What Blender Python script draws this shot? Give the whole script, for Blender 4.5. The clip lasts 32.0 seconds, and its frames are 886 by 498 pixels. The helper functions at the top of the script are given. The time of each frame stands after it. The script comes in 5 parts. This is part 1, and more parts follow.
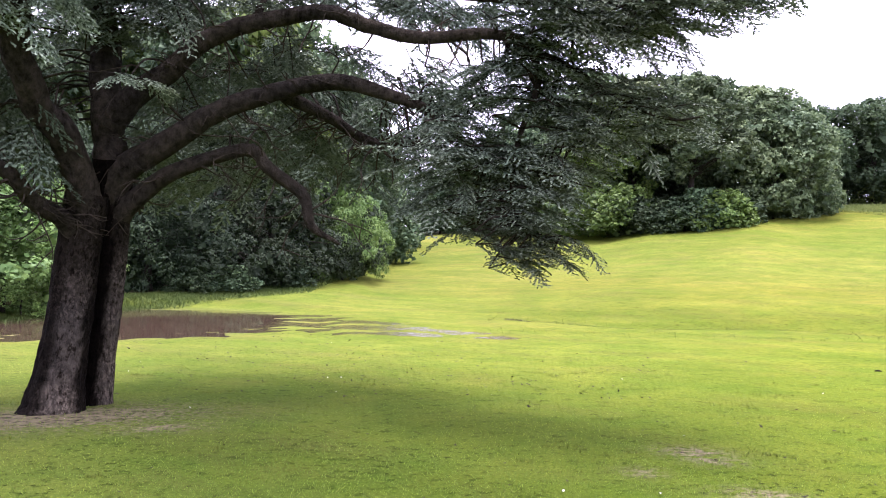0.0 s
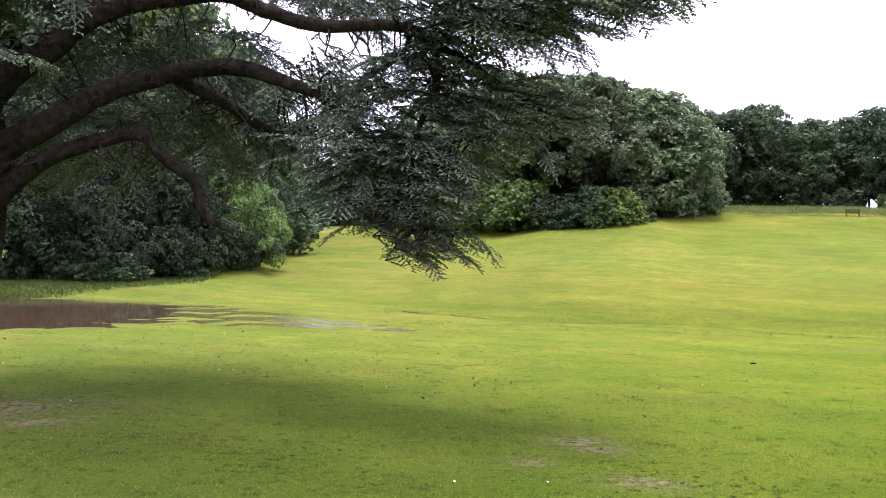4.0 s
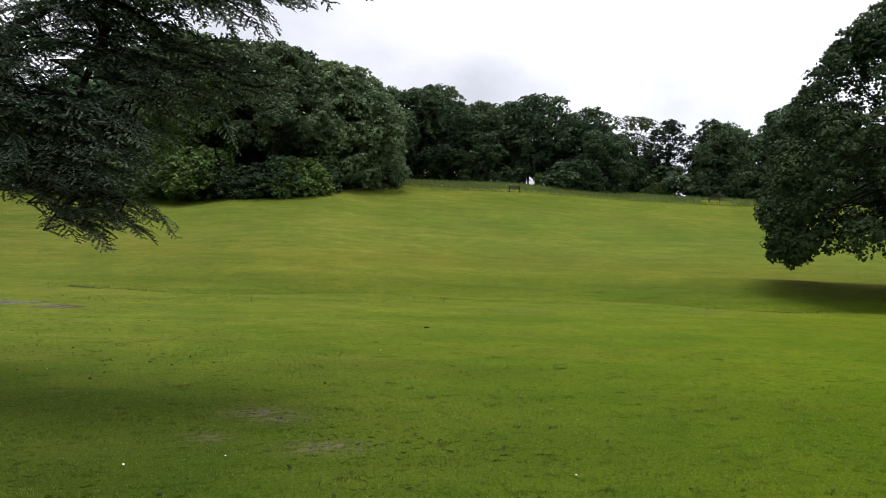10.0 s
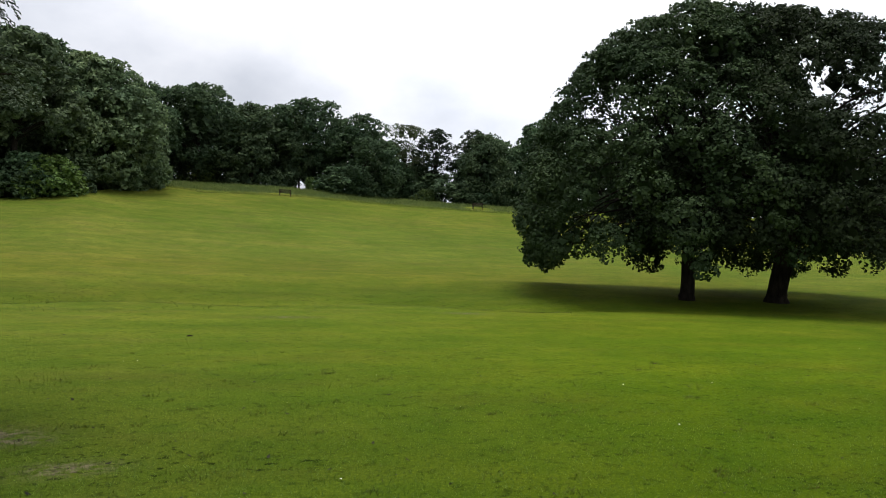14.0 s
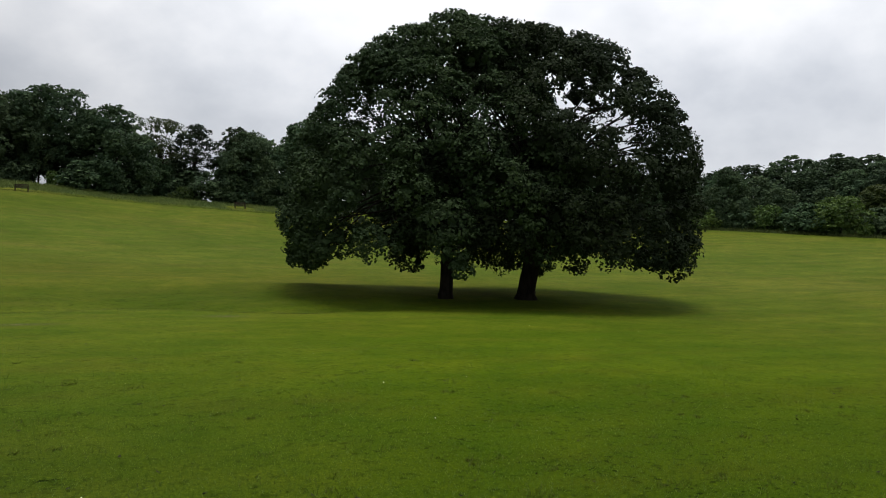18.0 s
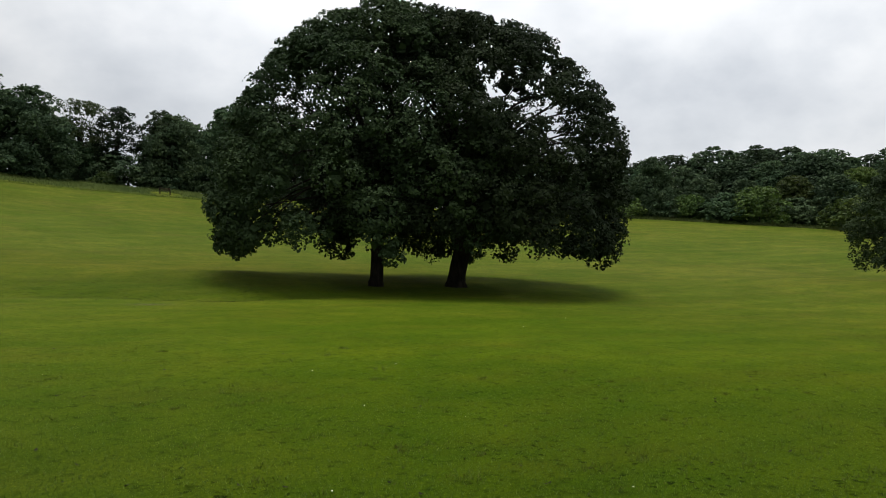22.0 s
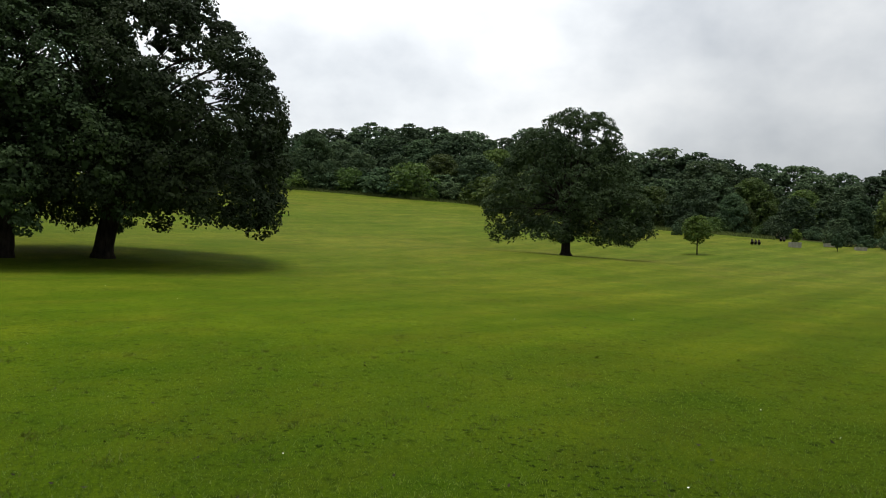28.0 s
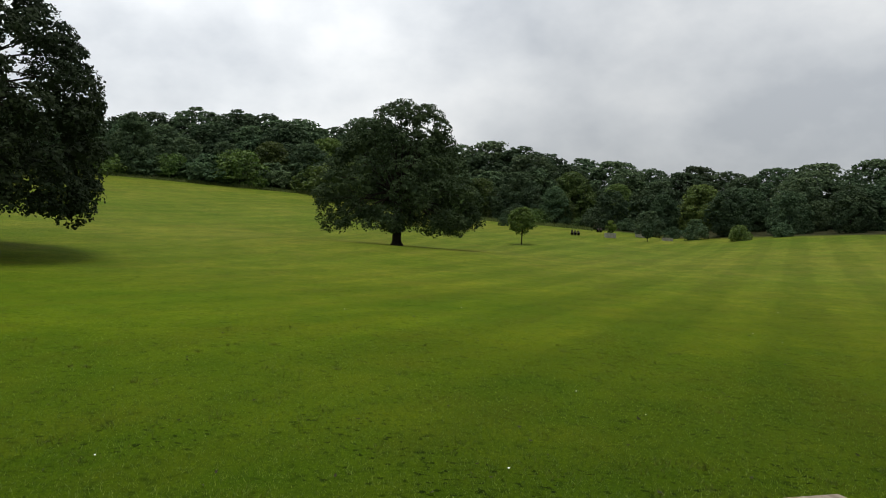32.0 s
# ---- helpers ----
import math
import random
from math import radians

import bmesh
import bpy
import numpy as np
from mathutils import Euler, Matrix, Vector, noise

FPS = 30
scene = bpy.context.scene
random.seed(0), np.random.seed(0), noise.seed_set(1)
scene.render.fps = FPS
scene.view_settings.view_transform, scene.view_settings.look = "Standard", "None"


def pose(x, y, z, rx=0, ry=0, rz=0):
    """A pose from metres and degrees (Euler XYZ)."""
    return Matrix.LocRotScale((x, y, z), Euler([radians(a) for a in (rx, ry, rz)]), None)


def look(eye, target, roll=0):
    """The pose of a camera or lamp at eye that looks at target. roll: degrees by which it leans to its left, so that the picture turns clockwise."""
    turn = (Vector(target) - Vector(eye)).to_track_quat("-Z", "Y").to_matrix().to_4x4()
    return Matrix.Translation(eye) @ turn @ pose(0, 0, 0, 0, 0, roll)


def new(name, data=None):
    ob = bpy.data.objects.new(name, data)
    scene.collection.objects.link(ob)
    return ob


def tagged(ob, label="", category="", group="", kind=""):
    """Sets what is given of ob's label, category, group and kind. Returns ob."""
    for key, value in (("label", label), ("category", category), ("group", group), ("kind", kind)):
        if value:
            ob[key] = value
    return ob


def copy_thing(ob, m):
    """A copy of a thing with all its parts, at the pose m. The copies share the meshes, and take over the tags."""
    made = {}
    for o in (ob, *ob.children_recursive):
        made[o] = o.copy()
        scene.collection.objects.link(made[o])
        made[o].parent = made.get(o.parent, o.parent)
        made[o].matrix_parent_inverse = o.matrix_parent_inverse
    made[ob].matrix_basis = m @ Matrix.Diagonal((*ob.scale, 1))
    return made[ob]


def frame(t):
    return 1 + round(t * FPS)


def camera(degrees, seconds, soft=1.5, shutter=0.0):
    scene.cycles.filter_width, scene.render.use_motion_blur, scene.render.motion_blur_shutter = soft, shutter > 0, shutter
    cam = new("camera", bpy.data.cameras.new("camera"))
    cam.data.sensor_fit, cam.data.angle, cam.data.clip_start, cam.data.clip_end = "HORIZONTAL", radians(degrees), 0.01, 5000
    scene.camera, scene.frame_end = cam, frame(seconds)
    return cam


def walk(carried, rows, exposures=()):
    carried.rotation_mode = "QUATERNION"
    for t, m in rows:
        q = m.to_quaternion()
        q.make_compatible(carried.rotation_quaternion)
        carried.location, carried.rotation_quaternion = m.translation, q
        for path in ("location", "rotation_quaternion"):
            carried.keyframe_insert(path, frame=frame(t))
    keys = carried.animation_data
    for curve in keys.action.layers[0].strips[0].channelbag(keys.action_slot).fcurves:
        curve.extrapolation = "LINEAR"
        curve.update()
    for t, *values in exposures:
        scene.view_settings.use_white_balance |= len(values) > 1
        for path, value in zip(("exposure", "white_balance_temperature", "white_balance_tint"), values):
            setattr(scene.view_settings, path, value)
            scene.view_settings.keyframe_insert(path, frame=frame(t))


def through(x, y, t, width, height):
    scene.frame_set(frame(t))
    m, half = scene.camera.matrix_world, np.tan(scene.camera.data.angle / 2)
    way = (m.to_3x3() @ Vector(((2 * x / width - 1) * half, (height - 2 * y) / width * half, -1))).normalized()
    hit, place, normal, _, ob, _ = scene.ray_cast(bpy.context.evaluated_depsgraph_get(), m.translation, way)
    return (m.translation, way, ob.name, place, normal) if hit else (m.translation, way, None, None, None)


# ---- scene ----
# ---- camera: turned by hand on one spot, the lens a short reach from the body's axis ----
cam = camera(56.3, 32.0, soft=0.95)
EYE, TILT, LEAN, REACH = 2.4, 1.2, -0.8, 0.25
# seconds, yaw, pitch, roll
ROWS = [
    (0, 0.00, -0.00, -0.00), (0.5, -0.20, -0.05, -0.17), (1, -0.44, -0.09, -0.30), (1.5, -0.93, -0.12, -0.46),
    (2, -1.69, -0.17, -0.56), (2.5, -2.66, -0.19, -0.73), (4.5, -8.68, -0.62, -1.14), (5, -10.41, -0.79, -1.20),
    (5.5, -12.14, -0.99, -1.26), (6, -13.86, -1.18, -1.33), (6.5, -15.55, -1.36, -1.39), (7, -17.24, -1.54, -1.44),
    (7.5, -18.93, -1.67, -1.48), (8, -20.61, -1.76, -1.44), (8.5, -22.38, -1.82, -1.39), (9, -24.49, -1.88, -1.45),
    (9.5, -26.57, -1.94, -1.59), (10, -28.35, -2.00, -1.66), (10.5, -30.05, -2.01, -1.68), (11, -31.85, -1.93, -1.76),
    (11.5, -33.80, -1.83, -1.85), (12, -35.82, -1.70, -1.88), (12.5, -37.86, -1.56, -1.94), (13, -39.92, -1.43, -1.96),
    (13.5, -41.99, -1.29, -2.03), (14, -44.06, -1.16, -2.07), (14.5, -46.14, -1.05, -2.03), (16.5, -54.92, -0.70, -2.13),
    (17, -57.03, -0.59, -2.17), (17.5, -58.79, -0.52, -2.26), (18, -60.21, -0.50, -2.30), (18.5, -61.26, -0.53, -2.32),
    (19, -61.94, -0.60, -2.32), (19.5, -62.26, -0.70, -2.31), (20, -62.46, -0.78, -2.31), (20.5, -62.74, -0.86, -2.32),
    (21, -63.15, -0.97, -2.33), (21.5, -63.84, -1.07, -2.38), (22, -64.99, -1.17, -2.51), (22.5, -66.58, -1.27, -2.65),
    (23, -68.65, -1.34, -2.78), (23.5, -70.88, -1.38, -2.94), (24, -73.07, -1.45, -3.03), (24.5, -75.24, -1.50, -3.11),
    (25, -77.41, -1.57, -3.18), (25.5, -79.44, -1.63, -3.25), (27.5, -86.41, -1.92, -3.48), (28, -88.12, -1.97, -3.56),
    (28.5, -89.86, -2.00, -3.63), (29, -91.65, -2.00, -3.72), (29.5, -93.48, -1.99, -3.83), (30, -95.34, -1.98, -3.93),
    (30.5, -97.13, -2.00, -3.96), (31, -98.49, -1.98, -4.00), (31.5, -99.33, -1.93, -3.98), (32, -99.73, -1.90, -3.98),
]
BASE = pose(0, 0, EYE, TILT, LEAN, 0)
# seconds, stops, kelvin, tint
EXPOSURES = [(0, 2.12, 5780, 43), (2, 2.0, 5780, 42), (4.5, 1.58, 5950, 36), (6, 1.16, 6150, 28), (9, 0.46, 6250, 17), (12, 0.41, 6220, 14), (14.5, 0.26, 6250, 13),
             (17, -0.14, 6300, 12), (19, -0.25, 6320, 11), (22, -0.17, 6350, 10), (25, 0.02, 6400, 9), (28, 0.1, 6420, 9), (32, -0.02, 6420, 9)]
walk(cam, [(t, BASE @ pose(-REACH * math.sin(radians(yaw)), REACH * math.cos(radians(yaw)), 0, 90 + pitch, roll, yaw))
           for t, yaw, pitch, roll in ROWS], EXPOSURES)

# ---- world: a bright, mostly clouded sky ----
SUN_AZ, SUN_EL = 64, 85          # bearing east of the first view, height


def world_sky():
    w = bpy.data.worlds.new("sky")
    scene.world = w
    w.use_nodes = True
    nt = w.node_tree
    nt.nodes.clear()
    n = nt.nodes.new
    out, bg = n("ShaderNodeOutputWorld"), n("ShaderNodeBackground")
    sky = n("ShaderNodeTexSky")
    sky.sky_type, sky.sun_disc = "NISHITA", False
    sky.sun_elevation, sky.sun_rotation = radians(SUN_EL), radians(SUN_AZ)
    sky.air_density, sky.dust_density = 1.0, 2.0
    tc, mp, nz, ramp = n("ShaderNodeTexCoord"), n("ShaderNodeMapping"), n("ShaderNodeTexNoise"), n("ShaderNodeValToRGB")
    mp.inputs["Scale"].default_value = (3.2, 3.2, 5.0)
    mp.inputs["Location"].default_value = (5.2, 1.9, 0.3)
    nz.inputs["Scale"].default_value, nz.inputs["Detail"].default_value, nz.inputs["Roughness"].default_value = 1.0, 6.0, 0.52
    ramp.color_ramp.elements.new(0.5)
    for e, p, c in zip(ramp.color_ramp.elements, (0.36, 0.49, 0.62), ((0.76, 0.79, 0.83, 1), (0.98, 1.0, 1.02, 1), (1.22, 1.22, 1.21, 1))):
        e.position, e.color = p, c
    # an overcast dome: dim at the horizon, brighter overhead and where the cloud is thin before the sun
    axis, sep, glow, lum, cloud = n("ShaderNodeVectorMath"), n("ShaderNodeSeparateXYZ"), n("ShaderNodeMapRange"), n("ShaderNodeMath"), n("ShaderNodeVectorMath")
    axis.operation = "DOT_PRODUCT"
    axis.inputs[1].default_value = (math.sin(radians(70)) * 0.94, math.cos(radians(70)) * 0.94, 0.34)
    glow.interpolation_type = "SMOOTHERSTEP"
    glow.inputs["From Min"].default_value, glow.inputs["From Max"].default_value, glow.inputs["To Max"].default_value = 0.72, 1.0, 0.26
    rise = n("ShaderNodeMapRange")
    rise.inputs["To Min"].default_value, rise.inputs["To Max"].default_value = 0.43, 1.22
    lum.operation, cloud.operation = "ADD", "SCALE"
    for a, b in ((tc.outputs["Generated"], axis.inputs[0]), (tc.outputs["Generated"], sep.inputs[0]), (axis.outputs["Value"], glow.inputs["Value"]), (sep.outputs["Z"], rise.inputs["Value"]),
                 (glow.outputs["Result"], lum.inputs[0]), (rise.outputs["Result"], lum.inputs[1]), (ramp.outputs["Color"], cloud.inputs[0]), (lum.outputs[0], cloud.inputs["Scale"])):
        nt.links.new(a, b)
    mix = n("ShaderNodeMix")
    mix.data_type, mix.blend_type = "RGBA", "MIX"
    mix.inputs["Factor"].default_value = 0.93
    dim = n("ShaderNodeVectorMath")
    dim.operation = "SCALE"
    dim.inputs["Scale"].default_value = 0.1
    nt.links.new(tc.outputs["Generated"], mp.inputs["Vector"])
    nt.links.new(mp.outputs["Vector"], nz.inputs["Vector"])
    nt.links.new(nz.outputs["Fac"], ramp.inputs["Fac"])
    nt.links.new(sky.outputs["Color"], dim.inputs[0])
    nt.links.new(dim.outputs["Vector"], mix.inputs[6])
    nt.links.new(cloud.outputs["Vector"], mix.inputs[7])
    nt.links.new(mix.outputs[2], bg.inputs["Color"])
    bg.inputs["Strength"].default_value = 1.15
    nt.links.new(bg.outputs["Background"], out.inputs["Surface"])


world_sky()
sun = new("sun", bpy.data.lights.new("sun", "SUN"))
sun.data.energy, sun.data.angle, sun.data.color = 2.3, radians(24), (1.0, 0.96, 0.9)
sun.matrix_world = look((0, 0, 0), (-math.sin(radians(SUN_AZ)) * math.cos(radians(SUN_EL)),
                                    -math.cos(radians(SUN_AZ)) * math.cos(radians(SUN_EL)), -math.sin(radians(SUN_EL))))


# ---- materials ----
def material(name, rough=0.8, spec=0.3):
    m = bpy.data.materials.new(name)
    m.use_nodes = True
    b = m.node_tree.nodes["Principled BSDF"]
    b.inputs["Roughness"].default_value = rough
    b.inputs["Specular IOR Level"].default_value = spec
    return m, m.node_tree, b


def noise_ramp(nt, scale, stops, detail=4.0, vec=None, stretch=None, rough=0.55):
    """A noise at scale, in world metres, through a colour ramp; returns the ramp node and the noise node."""
    n = nt.nodes.new
    nz, ramp = n("ShaderNodeTexNoise"), n("ShaderNodeValToRGB")
    nz.inputs["Scale"].default_value, nz.inputs["Detail"].default_value, nz.inputs["Roughness"].default_value = scale, detail, rough
    if vec is None:
        vec = n("ShaderNodeTexCoord").outputs["Object"]
    if stretch:
        mp = n("ShaderNodeMapping")
        mp.inputs["Scale"].default_value = stretch
        nt.links.new(vec, mp.inputs["Vector"])
        vec = mp.outputs["Vector"]
    nt.links.new(vec, nz.inputs["Vector"])
    el = ramp.color_ramp.elements
    while len(el) < len(stops):
        el.new(0.5)
    for e, (p, c) in zip(el, stops):
        e.position, e.color = p, (*c, 1)
    nt.links.new(nz.outputs["Fac"], ramp.inputs["Fac"])
    return ramp, nz


def mix_colour(nt, a, b, fac, blend="MIX"):
    mx = nt.nodes.new("ShaderNodeMix")
    mx.data_type, mx.blend_type = "RGBA", blend
    for sock, val in ((mx.inputs[6], a), (mx.inputs[7], b), (mx.inputs[0], fac)):
        if isinstance(val, (int, float)):
            sock.default_value = val
        elif isinstance(val, tuple):
            sock.default_value = (*val, 1)
        else:
            nt.links.new(val, sock)
    return mx.outputs[2]


def bump(nt, bsdf, height, strength, dist):
    bp = nt.nodes.new("ShaderNodeBump")
    bp.inputs["Strength"].default_value, bp.inputs["Distance"].default_value = strength, dist
    nt.links.new(height, bp.inputs["Height"])
    nt.links.new(bp.outputs["Normal"], bsdf.inputs["Normal"])


def leaf_material(name, dark, light, shine=0.45, through=0.25, grain=0.0):
    m, nt, b = material(name, shine, 0.2)
    n = nt.nodes.new
    geo, ramp = n("ShaderNodeNewGeometry"), n("ShaderNodeValToRGB")
    ramp.color_ramp.elements[0].color, ramp.color_ramp.elements[1].color = (*dark, 1), (*light, 1)
    nt.links.new(geo.outputs["Random Per Island"], ramp.inputs["Fac"])
    col = ramp.outputs["Color"]
    big, _ = noise_ramp(nt, 0.22, [(0.35, (0.72, 0.8, 0.8)), (0.65, (1.15, 1.1, 0.95))], 2.0)
    col = mix_colour(nt, col, big.outputs["Color"], 0.8, "MULTIPLY")
    if grain:
        fine, n_f = noise_ramp(nt, grain, [(0.34, (0.62, 0.65, 0.65)), (0.66, (1.32, 1.28, 1.24))], 3.0, rough=0.65)
        col = mix_colour(nt, col, fine.outputs["Color"], 1.0, "MULTIPLY")
        bump(nt, b, n_f.outputs["Fac"], 0.7, 0.12)
    info = n("ShaderNodeObjectInfo")
    vary = n("ShaderNodeHueSaturation")
    mp = n("ShaderNodeMapRange")
    mp.inputs["To Min"].default_value, mp.inputs["To Max"].default_value = 0.62, 1.38
    nt.links.new(info.outputs["Random"], mp.inputs["Value"])
    nt.links.new(mp.outputs["Result"], vary.inputs["Value"])
    turn = n("ShaderNodeMath")
    turn.operation = "PINGPONG"
    nt.links.new(info.outputs["Random"], turn.inputs[0])
    turn.inputs[1].default_value = 0.21
    hue = n("ShaderNodeMapRange")
    hue.inputs["From Max"].default_value, hue.inputs["To Min"].default_value, hue.inputs["To Max"].default_value = 0.21, 0.485, 0.515
    nt.links.new(turn.outputs[0], hue.inputs["Value"])
    nt.links.new(hue.outputs["Result"], vary.inputs["Hue"])
    nt.links.new(col, vary.inputs["Color"])
    nt.links.new(vary.outputs["Color"], b.inputs["Base Color"])
    tr, add, out = n("ShaderNodeBsdfTranslucent"), n("ShaderNodeMixShader"), nt.nodes["Material Output"]
    nt.links.new(vary.outputs["Color"], tr.inputs["Color"])
    add.inputs[0].default_value = through
    nt.links.new(b.outputs[0], add.inputs[1])
    nt.links.new(tr.outputs[0], add.inputs[2])
    nt.links.new(add.outputs[0], out.inputs["Surface"])
    return m


def bark_material(name, dark, light, scale=6.0, along=0.22, flecks=None):
    m, nt, b = material(name, 0.95, 0.03)
    r1, n1 = noise_ramp(nt, scale, [(0.3, dark), (0.7, light)], 8.0, stretch=(1, 1, along), rough=0.7)
    r2, _ = noise_ramp(nt, 0.9, [(0.35, (0.6, 0.6, 0.62)), (0.7, (1.15, 1.1, 1.0))], 3.0)
    col = mix_colour(nt, r1.outputs["Color"], r2.outputs["Color"], 1.0, "MULTIPLY")
    if flecks:
        # small pale scales, thick in some patches, and dark cracks between the plates
        spots, _ = noise_ramp(nt, 22.0, [(0.50, (0, 0, 0)), (0.60, (0.75, 0.75, 0.75))], 5.0, stretch=(1, 1, 0.7), rough=0.7)
        patch, _ = noise_ramp(nt, 1.1, [(0.40, (0.15, 0.15, 0.15)), (0.62, (1, 1, 1))], 4.0)
        col = mix_colour(nt, col, flecks, mix_colour(nt, spots.outputs["Color"], patch.outputs["Color"], 1.0, "MULTIPLY"))
        cracks, _ = noise_ramp(nt, 13.0, [(0.36, (0.25, 0.22, 0.22)), (0.46, (1, 1, 1))], 4.0, stretch=(1, 1, 0.55), rough=0.65)
        col = mix_colour(nt, col, cracks.outputs["Color"], 1.0, "MULTIPLY")
    nt.links.new(col, b.inputs["Base Color"])
    bump(nt, b, n1.outputs["Fac"], 1.0, 0.12)
    return m


def lawn_material():
    m, nt, b = material("mown_grass", 0.95, 0.02)
    n = nt.nodes.new
    vec = n("ShaderNodeTexCoord").outputs["Object"]
    fine, n_fine = noise_ramp(nt, 16.0, [(0.28, (0.032, 0.050, 0.007)), (0.72, (0.144, 0.165, 0.031))], 8.0, vec, rough=0.8)
    mid, _ = noise_ramp(nt, 0.8, [(0.3, (0.78, 0.88, 0.76)), (0.7, (1.20, 1.10, 1.12))], 6.0, vec, rough=0.6)
    wide, _ = noise_ramp(nt, 0.075, [(0.35, (0.86, 0.91, 0.82)), (0.65, (1.12, 1.07, 1.08))], 4.0, vec)
    band, _ = noise_ramp(nt, 0.28, [(0.36, (0.90, 0.95, 0.88)), (0.64, (1.10, 1.04, 1.08))], 3.0, vec)
    tone, _ = noise_ramp(nt, 0.022, [(0.38, (0.90, 0.98, 0.88)), (0.62, (1.09, 1.02, 1.0))], 2.0, vec)
    col = mix_colour(nt, fine.outputs["Color"], mid.outputs["Color"], 1.0, "MULTIPLY")
    col = mix_colour(nt, col, wide.outputs["Color"], 1.0, "MULTIPLY")
    col = mix_colour(nt, col, band.outputs["Color"], 1.0, "MULTIPLY")
    col = mix_colour(nt, col, tone.outputs["Color"], 1.0, "MULTIPLY")
    lie = n("ShaderNodeMapping")
    lie.inputs["Rotation"].default_value = (0, 0, radians(32))
    nt.links.new(vec, lie.inputs["Vector"])
    for scale, dark, light in ((0.55, (0.90, 0.91, 0.88), (1.07, 1.07, 1.08)), (0.16, (0.88, 0.94, 0.84), (1.09, 1.03, 1.12))):
        streak, _ = noise_ramp(nt, scale, [(0.36, dark), (0.64, light)], 5.0, lie.outputs["Vector"], (0.28, 1.0, 1.0), 0.6)
        col = mix_colour(nt, col, streak.outputs["Color"], 1.0, "MULTIPLY")
    # thin, trodden turf with the thatch showing
    thin, _ = noise_ramp(nt, 0.42, [(0.50, (0, 0, 0)), (0.74, (0.55, 0.55, 0.55))], 7.0, lie.outputs["Vector"], (0.5, 1.0, 1.0), 0.68)
    col = mix_colour(nt, col, (0.092, 0.080, 0.026), thin.outputs["Color"])
    dips, _ = noise_ramp(nt, 4.5, [(0.34, (0.42, 0.48, 0.42)), (0.46, (1, 1, 1))], 5.0, vec, rough=0.6)
    col = mix_colour(nt, col, dips.outputs["Color"], 0.75, "MULTIPLY")
    # small pits and gaps in the turf, in drifts
    pits, _ = noise_ramp(nt, 7.5, [(0.35, (0.24, 0.28, 0.24)), (0.405, (1, 1, 1))], 3.0, vec, rough=0.5)
    drift, _ = noise_ramp(nt, 0.35, [(0.47, (0, 0, 0)), (0.58, (1, 1, 1))], 3.0, vec)
    near, both = n("ShaderNodeAttribute"), n("ShaderNodeMath")
    near.attribute_name, both.operation = "worn", "MULTIPLY"
    nt.links.new(near.outputs["Fac"], both.inputs[0])
    nt.links.new(drift.outputs["Color"], both.inputs[1])
    col = mix_colour(nt, col, mix_colour(nt, col, pits.outputs["Color"], 1.0, "MULTIPLY"), both.outputs[0])
    tips, _ = noise_ramp(nt, 22.0, [(0.60, (1, 1, 1)), (0.70, (1.7, 1.5, 1.8))], 2.0, vec)
    col = mix_colour(nt, col, mix_colour(nt, col, tips.outputs["Color"], 1.0, "MULTIPLY"), near.outputs["Fac"])
    # lusher sward to the east, and shade between the near blades put into the colour
    for name, shade in (("lush", (0.87, 1.0, 0.18)), ("near_shade", (0.62, 0.70, 0.62)), ("dry", (0.99, 0.93, 0.90)), ("dark_band", (0.72, 0.78, 0.66)), ("long", (0.62, 0.68, 0.60))):
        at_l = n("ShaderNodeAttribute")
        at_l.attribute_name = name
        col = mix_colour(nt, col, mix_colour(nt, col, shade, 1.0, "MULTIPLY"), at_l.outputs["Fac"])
    # mowing stripes, along one bearing
    mp, wave, sr = n("ShaderNodeMapping"), n("ShaderNodeTexWave"), n("ShaderNodeValToRGB")
    mp.inputs["Rotation"].default_value = (0, 0, radians(123))
    nt.links.new(vec, mp.inputs["Vector"])
    wave.wave_type, wave.bands_direction = "BANDS", "X"
    wave.inputs["Scale"].default_value, wave.inputs["Distortion"].default_value, wave.inputs["Detail"].default_value = 0.08, 1.6, 2.0
    wave.inputs["Detail Scale"].default_value = 0.15
    nt.links.new(mp.outputs["Vector"], wave.inputs["Vector"])
    sr.color_ramp.elements[0].position, sr.color_ramp.elements[0].color = 0.35, (0.91, 0.93, 0.92, 1)
    sr.color_ramp.elements[1].position, sr.color_ramp.elements[1].color = 0.65, (1.08, 1.065, 1.09, 1)
    nt.links.new(wave.outputs["Fac"], sr.inputs["Fac"])
    at_s = n("ShaderNodeAttribute")
    at_s.attribute_name = "striped"
    col = mix_colour(nt, col, mix_colour(nt, col, sr.outputs["Color"], 1.0, "MULTIPLY"), at_s.outputs["Fac"])
    # bare, trodden earth showing through
    at_b = n("ShaderNodeAttribute")
    at_b.attribute_name = "bare"
    earth, n_e = noise_ramp(nt, 7.0, [(0.36, (0.010, 0.010, 0.005)), (0.50, (0.105, 0.092, 0.050)), (0.70, (0.155, 0.135, 0.080))], 6.0, vec, rough=0.7)
    brk, _ = noise_ramp(nt, 8.0, [(0.44, (0, 0, 0)), (0.54, (1, 1, 1))], 5.0, vec, rough=0.65)
    sub = n("ShaderNodeMath")
    sub.operation, sub.use_clamp = "MULTIPLY_ADD", True
    nt.links.new(brk.outputs["Color"], sub.inputs[0])
    nt.links.new(at_b.outputs["Fac"], sub.inputs[1])
    over = n("ShaderNodeMath")
    over.operation, over.use_clamp = "MULTIPLY_ADD", True
